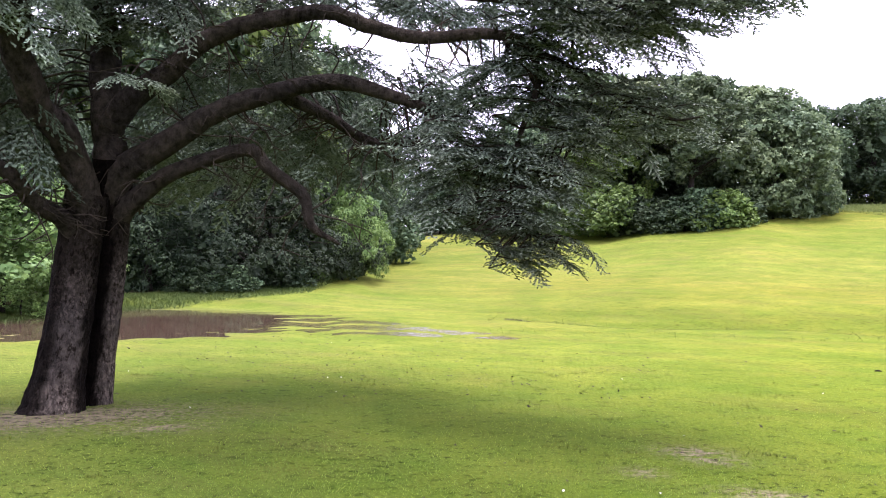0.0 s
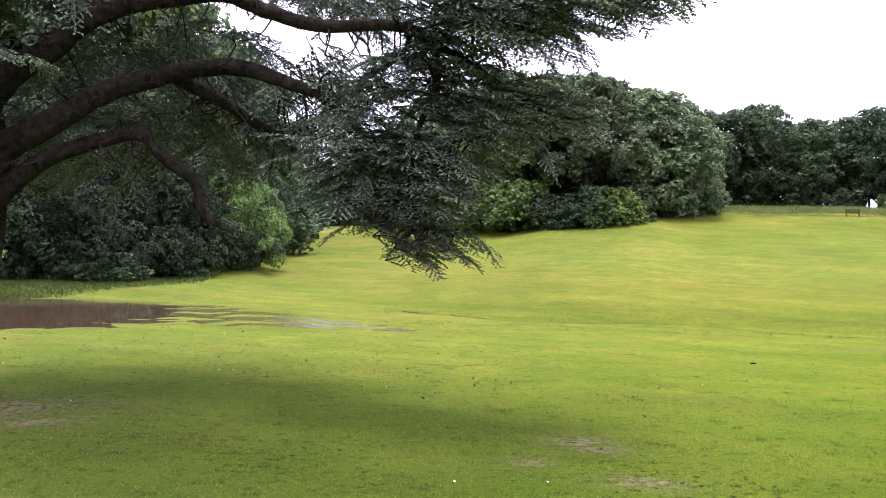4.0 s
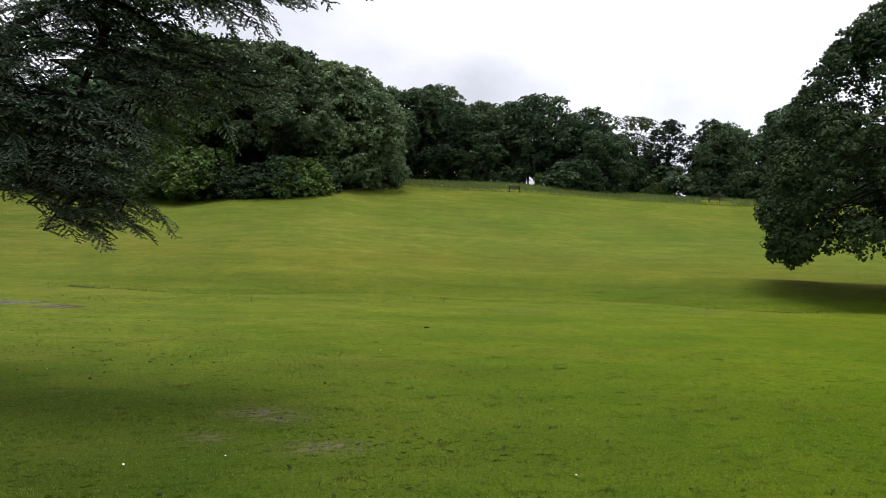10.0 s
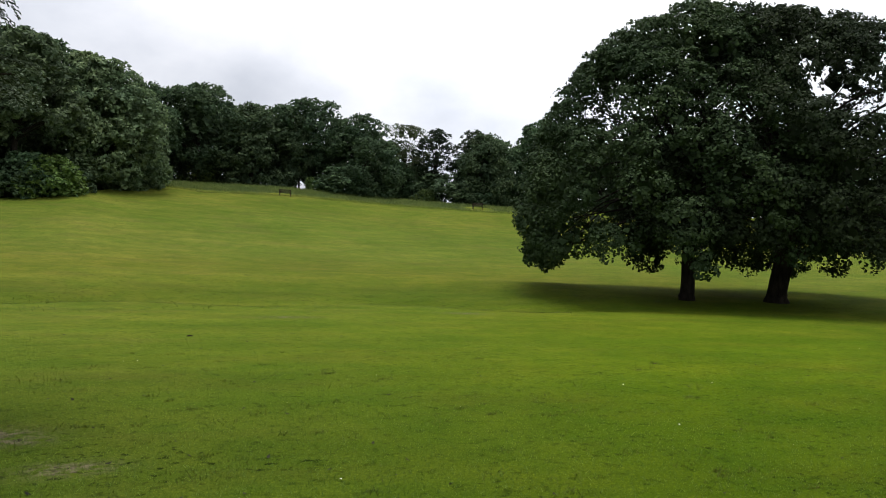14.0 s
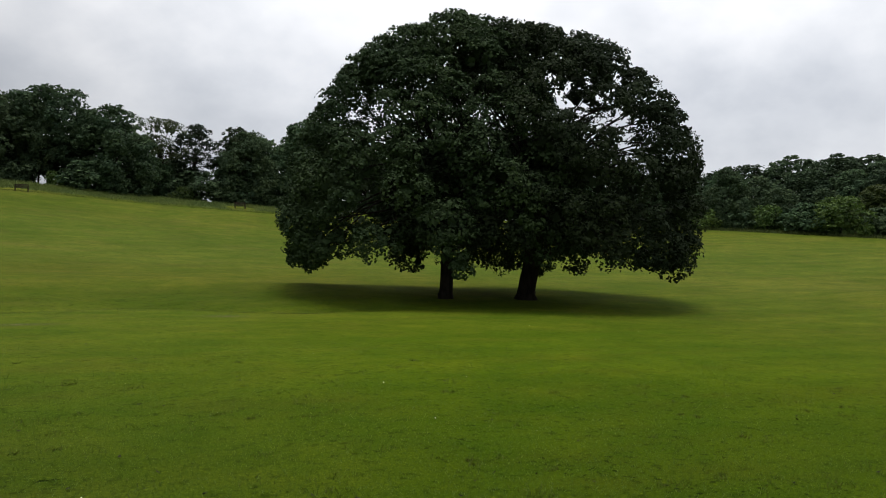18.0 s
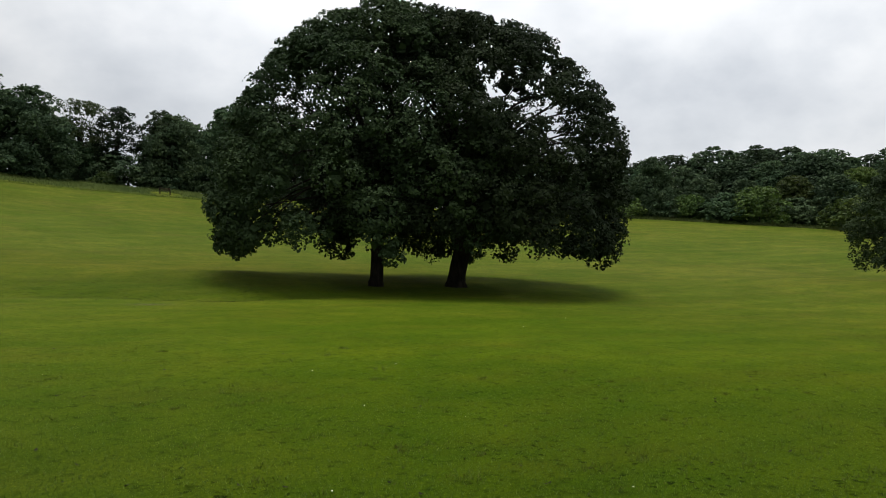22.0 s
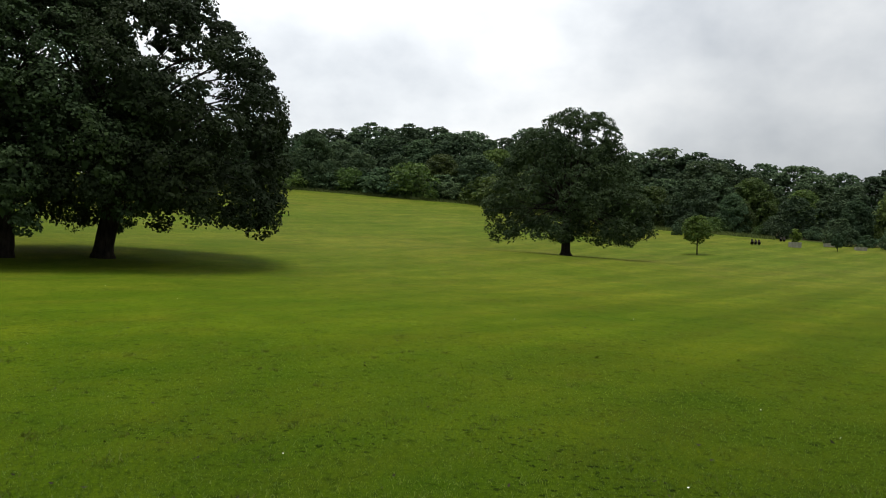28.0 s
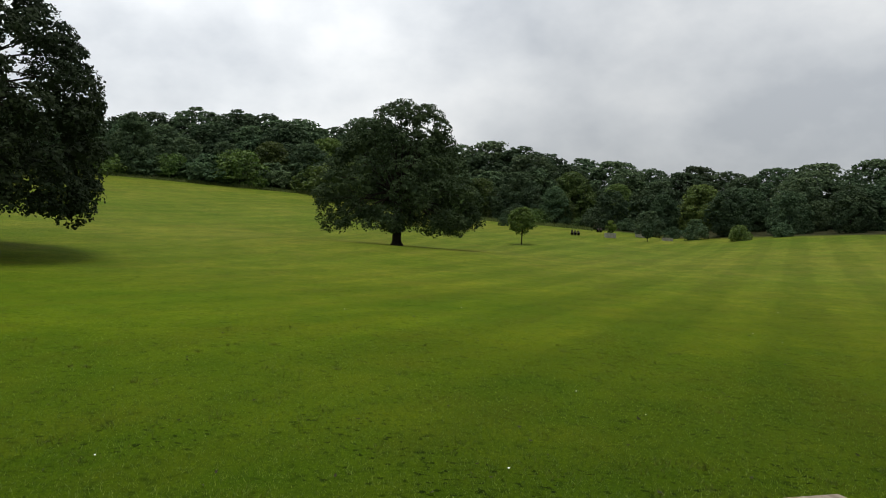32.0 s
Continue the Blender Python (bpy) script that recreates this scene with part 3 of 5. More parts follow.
def lobe_leaves(rng, lobes, middle, per, length, width, three=False, flat=0.85, tufts=11, sub=0.40, fill=14):
    """Leaves in tufts over the lobes, each tuft a small cap of leaves that face outwards; fill: broad leaves inside a lobe."""
    C, N, B, M = [], [], [], []
    mean_r = np.mean([s for _, s in lobes])
    up = np.array([0, 0, 1.0])
    for c, s in lobes:
        out = np.asarray(c) - middle
        out = out / (np.linalg.norm(out) + 1e-6)
        k = max(4, int(tufts * (s / mean_r) ** 1.5))
        d = rng.standard_normal((k, 3))
        d = d / np.linalg.norm(d, axis=1)[:, None] + 0.55 * out + 0.25 * up
        d /= np.linalg.norm(d, axis=1)[:, None]
        rs = sub * s * (0.75 + 0.5 * rng.random(k))
        tc = c + d * (s * (0.55 + 0.25 * rng.random(k)))[:, None] * np.array([1, 1, flat])
        m = max(3, int(per / tufts))
        e = rng.standard_normal((k * m, 3))
        e = e / np.linalg.norm(e, axis=1)[:, None] + np.repeat(0.7 * d + 0.45 * up, m, axis=0)
        e /= np.linalg.norm(e, axis=1)[:, None]
        C.append(np.repeat(tc, m, axis=0) + e * (np.repeat(rs, m) * (0.70 + 0.38 * rng.random(k * m)))[:, None] * np.array([1, 1, 0.8]))
        N.append(e + 0.25 * up)
        g = rng.standard_normal((fill, 3)) * 0.26 * s
        B.append(c - out * 0.2 * s + g)
        M.append(g + 0.3 * s * up)
    leaves = cards(rng, np.concatenate(C), np.concatenate(N), length, width, 0.5, three)
    if not fill:
        return leaves
    return join(leaves, cards(rng, np.concatenate(B), np.concatenate(M), 0.42 * mean_r, 0.36 * mean_r, 0.6, three))


def crown_core(rng, tall, base, half, profile, shift, three, span, most=0.95):
    """Broad shaded leaves deep inside a dense crown."""
    hs, ws = zip(*profile)
    u = span[0] + (span[1] - span[0]) * rng.random(200)
    a = 2 * np.pi * rng.random(200)
    rho = half * np.interp(u, hs, ws) * 0.56 * rng.random(200) ** 0.5
    C = np.stack([shift[0] + rho * np.cos(a), shift[1] + rho * np.sin(a), base + (tall - base) * u], -1)
    return cards(rng, C, C * [1, 1, 0.2] - [shift[0], shift[1], 0], min(0.15 * half, most), min(0.14 * half, 0.93 * most), 0.5, three)


def limb_set(rng, lobes, top, trunk_r, share, sides=6):
    """Branches from the upper trunk into the lobes."""
    parts = []
    for c, s in lobes:
        if rng.random() > share:
            continue
        start = np.asarray(top) * np.array([1, 1, 0.7 + 0.35 * rng.random()])
        gap = np.linalg.norm(c - start)
        mid = start * 0.45 + c * 0.55 + rng.standard_normal(3) * 0.05 * gap + np.array([0, 0, 0.10 * gap])
        tip = c + rng.standard_normal(3) * 0.1 * s
        parts.append(tube(smooth_path([start, start * 0.75 + mid * 0.25 + [0, 0, 0.04 * gap], mid, tip], 7),
                          [trunk_r * 0.40, trunk_r * 0.22, trunk_r * 0.12, 0.02], sides, 0.06, rng))
    return parts


def broad_tree(name, seed, tall, half, base, leaf, bark, profile=DOME, n_lobes=30, per=240, card=(0.5, 0.34), trunk_r=0.35,
               size=0.25, shift=(0, 0), flare=1.6, share=0.5, fork=0.3, droop=0.0, split=False, inner=0.3, lean=(0, 0), airy=None, bow=(0, 0), tufts=11, sub=0.40, core=None):
    """A tree: an Empty at its base over a trunk with limbs and a crown of leaves."""
    rng = np.random.default_rng(seed)
    root = new(name)
    lobes = crown_lobes(rng, n_lobes, tall, base, half, profile, size, shift, inner, droop, lean)
    if airy:
        lobes = [(c, s) for c, s in lobes if not airy[0] < c[2] < airy[1] or rng.random() > 0.12]
    top = np.array([shift[0] * 0.8, shift[1] * 0.8, base + (tall - base) * fork])
    path = smooth_path([(0, 0, -0.4), (0, 0, 0.25), (0.15 * bow[0] + 0.03, 0.15 * bow[1], 0.9), (*(top[:2] * 0.3 + bow), top[2] * 0.55), top], 16)
    t = tube(path, [trunk_r * flare * 1.15, trunk_r * flare, trunk_r * 1.12, trunk_r, trunk_r, trunk_r * 0.95, trunk_r * 0.8], 12, 0.035, rng)
    b = limb_set(rng, lobes, top, trunk_r, share)
    child("trunk", raw_mesh("trunk", *(t if split else join(t, *b)), bark, True), root, "dark tapered trunk")
    if split:
        for limb in b:
            child("limb", raw_mesh("limb", *limb, bark, True), root)
    middle = np.array([shift[0], shift[1], base + (tall - base) * 0.35])
    if airy:
        loose = [q for q in lobes if airy[0] < q[0][2] < airy[1]]
        V, F = join(lobe_leaves(rng, [q for q in lobes if not airy[0] < q[0][2] < airy[1]], middle, per, *card, tufts=tufts, sub=sub),
                    lobe_leaves(rng, loose, middle, int(per * 0.85), *card, tufts=tufts, sub=sub, fill=0))
    else:
        V, F = lobe_leaves(rng, lobes, middle, per, *card, tufts=tufts, sub=sub)
    if core is not None:
        V, F = join((V, F), crown_core(rng, tall, base, half, profile, shift, len(card) > 2, core, 0.4 if airy else 0.95))
    child("crown", raw_mesh("crown", V, F, leaf), root, "dense crown of leaves")
    return root


def stand(ob, az, r, spin=0.0, scale=1.0, wide=1.0, sink=0.05):
    ob.matrix_basis = Matrix.Translation(on(az, r, -sink)) @ Matrix.Rotation(radians(spin), 4, "Z") @ Matrix.Diagonal((scale * wide, scale * wide, scale, 1))
    return ob


def retire(ob):
    for o in (ob, *ob.children_recursive):
        bpy.data.objects.remove(o)


# models that are copied along the wood's edge; all 16 m tall but the bushes
LEAFY, BROAD = (0.42, 0.40, True), (0.52, 0.48, True)
FULL = [broad_tree("woodland_tree", 11, 16, 7.4, 0.2, WOOD_LEAF, OAK_BARK, DOME, 84, 150, LEAFY, 0.30, share=0.2, size=0.225, sub=0.5, core=(0.04, 0.86)),
        broad_tree("woodland_tree", 12, 16, 6.4, 0.4, WOOD_LEAF, OAK_BARK, OVAL, 78, 150, LEAFY, 0.28, share=0.2, size=0.225, sub=0.5, core=(0.04, 0.86)),
        broad_tree("woodland_tree", 13, 16, 7.0, 0.2, WOOD_LEAF, OAK_BARK, OAK_DOME, 84, 150, LEAFY, 0.30, share=0.2, size=0.225, sub=0.5, core=(0.04, 0.86))]
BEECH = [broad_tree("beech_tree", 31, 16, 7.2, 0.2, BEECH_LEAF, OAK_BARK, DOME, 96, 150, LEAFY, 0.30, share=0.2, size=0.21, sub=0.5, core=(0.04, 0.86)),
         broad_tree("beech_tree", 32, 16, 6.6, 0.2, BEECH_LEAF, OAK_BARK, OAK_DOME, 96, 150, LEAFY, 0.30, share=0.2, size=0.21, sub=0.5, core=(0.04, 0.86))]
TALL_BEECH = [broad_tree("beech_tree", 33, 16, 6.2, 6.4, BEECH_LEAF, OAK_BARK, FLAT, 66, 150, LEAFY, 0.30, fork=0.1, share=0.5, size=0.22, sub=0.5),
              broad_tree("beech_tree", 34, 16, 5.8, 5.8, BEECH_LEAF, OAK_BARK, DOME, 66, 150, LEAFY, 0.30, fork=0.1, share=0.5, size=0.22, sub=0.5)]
HIGH = [broad_tree("woodland_tree", 14, 16, 6.8, 2.6, WOOD_LEAF, OAK_BARK, FLAT, 62, 150, LEAFY, 0.27, fork=0.25, share=0.3, size=0.225, sub=0.5, core=(0.35, 0.86)),
        broad_tree("woodland_tree", 15, 16, 6.0, 3.2, WOOD_LEAF, OAK_BARK, OVAL, 58, 150, LEAFY, 0.25, fork=0.25, share=0.3, size=0.225, sub=0.5, core=(0.35, 0.86))]
HILL = [broad_tree("woodland_tree", 54, 16, 7.4, 0.0, HILL_LEAF, OAK_BARK, DOME, 74, 108, BROAD, 0.28, share=0.06, size=0.23, tufts=9, sub=0.46, core=(0.04, 0.86)),
        broad_tree("woodland_tree", 55, 16, 6.6, 0.0, HILL_LEAF, OAK_BARK, OVAL, 74, 108, BROAD, 0.28, share=0.06, size=0.23, tufts=9, sub=0.46, core=(0.04, 0.86))]
FRESH = [broad_tree("woodland_tree", 16, 16, 7.0, 0.2, FRESH_LEAF, OAK_BARK, DOME, 84, 150, LEAFY, 0.28, share=0.2, size=0.225, sub=0.5, core=(0.04, 0.86))]
FARS = [broad_tree("woodland_tree", 51, 16, 7.6, 0.0, WOOD_LEAF, OAK_BARK, DOME, 70, 108, BROAD, 0.28, share=0.06, size=0.25, tufts=9, sub=0.5, core=(0.04, 0.86)),
        broad_tree("woodland_tree", 52, 16, 7.0, 0.0, WOOD_LEAF, OAK_BARK, OAK_DOME, 70, 108, BROAD, 0.28, share=0.06, size=0.25, tufts=9, sub=0.5, core=(0.04, 0.86)),
        broad_tree("woodland_tree", 53, 16, 7.4, 0.0, WOOD_LEAF, OAK_BARK, DOME, 70, 108, BROAD, 0.28, share=0.06, size=0.25, tufts=9, sub=0.5, core=(0.04, 0.86))]
PALE = [broad_tree("woodland_tree", 17, 16, 6.0, 5.0, PALE_LEAF, OAK_BARK, FLAT, 34, 90, (0.38, 0.24), 0.26, share=1.0)]
PINE = [broad_tree("pine_tree", 18, 16, 4.6, 4.5, DARK_LEAF, OAK_BARK, FLAT, 44, 120, (0.42, 0.24), 0.26, share=1.0, size=0.27)]
YEW = [broad_tree("yew_tree", 19, 10, 5.4, 0.0, DARK_LEAF, OAK_BARK, DOME, 70, 230, (0.24, 0.10), 0.25, size=0.22, tufts=14),
       broad_tree("yew_tree", 20, 10, 5.0, 0.0, DARK_LEAF, OAK_BARK, SKIRT, 70, 230, (0.24, 0.10), 0.25, size=0.22, tufts=14)]
SHRUB = [broad_tree("shrub", 26, 7, 4.0, 0.0, SHRUB_LEAF, OAK_BARK, DOME, 50, 200, (0.18, 0.13), 0.09, size=0.25, share=0.15, tufts=13)]
BUSH = [broad_tree("bush", 24, 4, 2.8, 0.0, FRESH_LEAF, OAK_BARK, DOME, 30, 90, (0.28, 0.22), 0.07, size=0.30, share=0.15, core=(0.04, 0.86)),
        broad_tree("bush", 25, 4, 2.6, 0.0, WOOD_LEAF, OAK_BARK, DOME, 30, 90, (0.28, 0.22), 0.07, size=0.30, share=0.15, core=(0.04, 0.86))]
TALL = {id(m): t for kind, t in ((FULL, 16), (BEECH, 16), (TALL_BEECH, 16), (HIGH, 16), (FRESH, 16), (FARS, 16), (HILL, 16), (PALE, 16), (PINE, 16), (YEW, 10), (SHRUB, 7), (BUSH, 4)) for m in kind}
TOPS = np.array([(-40, 9), (-6.5, 8), (-3.4, 7.8), (-1.8, 7.1), (3, 8), (8, 11.5), (10.5, 12.4), (12.1, 12.7), (15.5, 12.9), (18.6, 12.6), (20.9, 12.1),
                 (22.7, 11.0), (24.3, 10.0), (26.5, 10.6), (29.5, 9.6), (31.7, 9.6), (34.8, 9.8), (36.4, 8.9), (38.6, 9.0), (41.2, 8.3), (44.4, 8.4),
                 (48, 8.1), (51, 9.0), (56, 8), (70, 7), (78.5, 6.3), (84.6, 7.05), (91, 6.75), (100.6, 5.65), (105, 5.4), (110, 5.1),
                 (115.4, 4.6), (119, 4.6), (124, 5.0), (128, 5.0), (140, 6)])
rng_w = np.random.default_rng(5)
WOOD_WORDS = {id(m): (lab, grp) for kind, lab, grp in (
    (FULL, "tall dark green broad-leaved tree at the wood's edge", "woodland trees"),
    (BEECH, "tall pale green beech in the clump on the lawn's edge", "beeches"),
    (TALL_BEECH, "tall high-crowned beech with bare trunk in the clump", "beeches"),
    (FARS, "dark green broad-leaved tree deep in the wood", "woodland trees"),
    (HILL, "dark green broad-leaved tree in the hillside wood", "woodland trees"),
    (HIGH, "high-crowned woodland tree with bare dark trunk", "woodland trees"),
    (FRESH, "bright green full-crowned tree at the wood's edge", "woodland trees"),
    (PALE, "thin pale green tree with sky showing through", "woodland trees"),
    (PINE, "dark pine with bare trunk and ragged crown", "woodland pines"),
    (YEW, "dark dense evergreen reaching down to the grass", "evergreens behind the puddle"),
    (SHRUB, "bright green leafy shrub beside the puddle", "shrubs"),
    (BUSH, "rounded leafy bush at the foot of the wood", "bushes")) for m in kind}


def plant(src, az, r, top_el=None, tall=None, wide=1.0):
    """A copy of a model, as tall as asked or so that its top reaches an elevation."""
    if tall is None:
        tall = max(2.0, EYE + r * math.tan(radians(top_el)) - float(height(*polar(az, r))))
    s = tall / TALL[id(src)] * (1.07 if src in FARS + HILL else 0.98 if src in BEECH + TALL_BEECH else 1.03)
    m = Matrix.Translation(on(az, r, -0.15)) @ Matrix.Rotation(rng_w.random() * 6.28, 4, "Z") @ Matrix.Diagonal((s * wide, s * wide, s, 1))
    lab, grp = WOOD_WORDS[id(src)]
    return tagged(copy_thing(src, m), lab, "bush" if src in BUSH + SHRUB else "tree", grp)


def pick(kind):
    return kind[int(rng_w.integers(len(kind)))]


def skyline(az):
    return float(np.interp(az, TOPS[:, 0], TOPS[:, 1]))


def plant_row(az0, az1, back, rise, step, kinds, jitter=0.25, wide=(0.95, 1.2)):
    """Trees from bearing to bearing, a way behind the lawn's edge, at a share of the skyline."""
    az = az0
    while az < az1:
        r = float(edge(az)[0]) + back + rng_w.normal() * 1.5
        base = float(edge(az)[1])
        top = base + (skyline(az) - base) * rise + rng_w.normal() * jitter
        plant(pick(kinds), az, r, top, wide=wide[0] + (wide[1] - wide[0]) * rng_w.random())
        az += math.degrees(step / r) * (0.8 + 0.4 * rng_w.random())


def plant_woods():
    # far end of the lawn, seen under the cedar
    plant_row(-5.5, 8, 4, 0.75, 8, FULL + FRESH)
    plant_row(-6, 8, 16, 1.0, 9, FARS)
    plant_row(-6, 8, 28, 0.8, 9, FARS)
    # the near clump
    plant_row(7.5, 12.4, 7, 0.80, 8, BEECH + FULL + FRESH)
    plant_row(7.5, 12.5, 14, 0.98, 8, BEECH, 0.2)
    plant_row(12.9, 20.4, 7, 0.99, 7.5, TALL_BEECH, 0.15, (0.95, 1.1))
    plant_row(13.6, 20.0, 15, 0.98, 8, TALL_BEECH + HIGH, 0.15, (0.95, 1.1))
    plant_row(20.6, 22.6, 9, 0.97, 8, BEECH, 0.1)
    plant_row(13.0, 20.5, 12, 0.34, 7, FULL, 0.2, (1.0, 1.4))
    plant_row(8, 12.6, 26, 0.98, 9, FARS, 0.2)
    plant_row(18.6, 22.2, 26, 0.9, 9, FARS, 0.2)
    for az, r, t in ((10.0, 106, 5.9), (12.0, 101, 5.6), (18.4, 99, 5.3), (19.6, 103, 5.2), (13.4, 100, 4.9), (14.8, 99, 4.6), (16.2, 99, 4.9), (17.2, 100, 5.4), (8.4, 114, 4.6)):
        plant(BUSH[0] if az in (10.0, 12.0, 18.4) else BUSH[1], az, r, t, wide=1.2)
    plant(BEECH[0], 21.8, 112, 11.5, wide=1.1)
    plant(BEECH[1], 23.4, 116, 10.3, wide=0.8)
    # the belt of trees on the brow
    plant_row(23.5, 33, 8, 0.97, 7.5, HIGH + HIGH + FULL, 0.15)
    plant_row(23.8, 33, 19, 0.90, 8, HIGH, 0.2)
    plant_row(24.2, 33.4, 24, 0.34, 6.0, BUSH + FARS, 0.3)
    plant_row(24.2, 33.4, 10, 0.14, 7.0, BUSH, 0.2)
    plant(HIGH[0], 34.7, 138, 9.8, wide=1.1)
    plant(HIGH[1], 33.2, 142, 9.2)
    plant(HIGH[1], 34.1, 135, 8.8, wide=0.7)
    plant(FULL[0], 38.2, 134, 9.0, wide=1.12)
    plant(FULL[2], 36.9, 140, 8.7, wide=0.9)
    plant(BUSH[1], 37.0, 131, 5.7, wide=1.5)
    plant(BUSH[0], 35.0, 131, 4.9, wide=0.8)
    plant(PALE[0], 41.2, 142, 8.5)
    plant(FULL[1], 40.6, 140, 6.2, wide=1.3)
    plant(FULL[1], 42.0, 146, 6.0, wide=1.2)
    plant(PINE[0], 43.4, 140, 8.3, wide=1.1)
    plant(PINE[0], 45.9, 141, 8.3)
    plant(BUSH[1], 43.6, 137, 5.4, wide=1.4)
    plant(BUSH[0], 42.6, 134, 4.4, wide=1.2)
    plant(BUSH[1], 46.2, 138, 4.9, wide=1.4)
    for az, t in ((39.6, 7.8), (41.8, 6.0), (46.9, 7.6), (43.0, 5.2)):
        plant(FARS[1], az, 158, t)
    plant_row(46.8, 80, 6, 0.98, 9, FULL, 0.2)
    plant_row(47.2, 80, 18, 0.9, 9.5, FARS, 0.2)
    # the wooded hillside
    plant_row(77, 93, 2, 0.44, 7.0, BUSH, 0.25, (1.1, 1.5))
    plant_row(93, 101, 2, 0.34, 6.0, BUSH + BUSH + [FRESH[0]], 0.2, (1.0, 1.4))
    plant_row(76, 104, 8, 0.55, 9, HILL + [FRESH[0]], 0.3, (1.0, 1.35))
    plant_row(76, 130, 22, 0.80, 9, HILL + HILL + [FRESH[0]], 0.3, (1.05, 1.4))
    plant_row(76, 138, 36, 1.0, 8, HILL, 0.18, (1.1, 1.5))
    plant_row(77, 138, 29, 0.88, 10, HILL, 0.2, (1.2, 1.5))
    plant_row(101, 122, 3, 0.22, 8, BUSH, 0.15, (0.9, 1.3))
    plant_row(101, 138, 9, 0.66, 9, HILL + HILL + FULL, 0.3, (0.95, 1.2))
    plant(FRESH[0], 107.9, 157, 2.75, wide=1.0)
    plant(BUSH[1], 103.9, 138, 1.4, wide=0.7)
    plant(BUSH[0], 119.5, 121, 1.25, wide=1.0)
    plant(BUSH[1], 116.7, 135, 1.5, wide=0.9)
    plant(BUSH[1], 113.7, 142, 1.9, wide=0.9)
    plant(BUSH[1], 110.0, 149, 2.0, wide=0.9)
    # evergreens and shrubs beyond the puddle
    for az, r, tall, w in ((-19.5, 57, 10.5, 0.9), (-15.5, 58, 11.0, 1.0), (-11.5, 60, 10.0, 1.0), (-8.6, 66, 9.5, 1.0), (-22.5, 62, 11, 0.9), (-13, 70, 13, 1.1), (-18, 70, 13, 1.1), (-7.2, 76, 9, 0.9)):
        plant(pick(YEW), az, r, tall=tall, wide=w)
    for az, r, tall, w in ((-27.8, 43, 6.6, 1.1), (-25.6, 48, 6.6, 1.0), (-30.5, 42, 7.5, 1.3), (-26.8, 41.5, 2.6, 1.3), (-24.9, 47, 2.4, 1.2)):
        plant(SHRUB[0], az, r, tall=tall, wide=w)
    for az, r, tall, w in ((-7.0, 66, 3.4, 1.2), (-10.5, 57.5, 2.2, 1.4), (-14.2, 54.5, 1.8, 1.6), (-17.0, 54, 1.7, 1.4)):
        plant(BUSH[1], az, r, tall=tall, wide=w)
    for az, r, tall in ((-6.9, 64, 7.4), (-5.9, 69, 6.6), (-9.0, 70, 8.6)):
        plant(SHRUB[0], az, r, tall=tall, wide=0.75)
    plant(FRESH[0], 11.2, 106, 11.2, wide=0.8)
    plant(FULL[2], -4.9, 116, 9.0, wide=0.9)
    plant(FULL[1], -6.0, 104, 9.4, wide=0.9)
    plant_row(-45, -20, 24, 1.0, 9, FARS)
    for az, r, t in ((-29, 70, 14.5), (-25, 72, 13.5), (-20.5, 76, 14.5), (-17, 74, 16), (-13.5, 78, 16.5), (-10.2, 84, 15.5), (-7.6, 92, 13), (-6.6, 98, 10)):
        plant(FRESH[0] if az in (-20.5, -13.5) else pick(FULL), az, r, t, wide=0.8)


plant_woods()
for m_ in HILL + FARS + FULL + BEECH + TALL_BEECH + HIGH + FRESH + PALE + PINE + YEW + SHRUB + BUSH:
    retire(m_)

# the two oaks whose crowns meet, the lone tree and the young one
RIGHT = np.array([math.cos(radians(63)), -math.sin(radians(63))])
A_R, B_R = spot(60.5, -2.62), spot(66.0, -2.5)
OAK_LEAVES = (0.175, 0.145)
stand(tagged(broad_tree("oak_tree", 21, 16.15, 8.8, 3.1, OAK_LEAF, OAK_BARK, OAK_LOW, 190, 620, OAK_LEAVES, 0.36, 0.155, tuple(RIGHT * -0.6), 1.25, 0.3, droop=2.4, split=True,
                        inner=0.12, airy=(9.0, 12.2), bow=tuple(RIGHT * 0.12), tufts=22, sub=0.32, lean=tuple(RIGHT * 1.9), core=(0.04, 0.42)),
             "spreading dark green oak with slender straight trunk", "tree", "pair of oaks"), 60.5, A_R)
right_oak = broad_tree("oak_tree", 22, 16.1, 9.05, 3.3, OAK_LEAF, OAK_BARK, OAK_HIGH, 200, 620, OAK_LEAVES, 0.50, 0.15, tuple(RIGHT * 0.7), 1.4, 0.3, droop=2.4, split=True,
                       inner=0.12, airy=(9.0, 12.2), bow=tuple(RIGHT * 0.35), tufts=22, sub=0.32, lean=tuple(RIGHT * -1.6), core=(0.04, 0.42))
# its low limb, level at first and then hanging
low = [(*(RIGHT * u), h) for u, h in ((0.35, 2.0), (1.3, 2.9), (3.2, 3.15), (4.8, 2.9), (5.8, 2.4), (6.2, 2.0))]
child("limb", raw_mesh("limb", *tube(smooth_path(low, 20), [0.26, 0.19, 0.14, 0.09, 0.05, 0.03], 8, 0.05, np.random.default_rng(8)), OAK_BARK, True), right_oak)
stand(tagged(right_oak, "spreading dark green oak with thick flared trunk", "tree", "pair of oaks"), 66.0, B_R)
L_R = 74.6
LONE = ((0, 0.84), (0.10, 1.0), (0.26, 1.0), (0.5, 0.84), (0.66, 0.67), (0.78, 0.58), (0.9, 0.44), (1, 0.14))
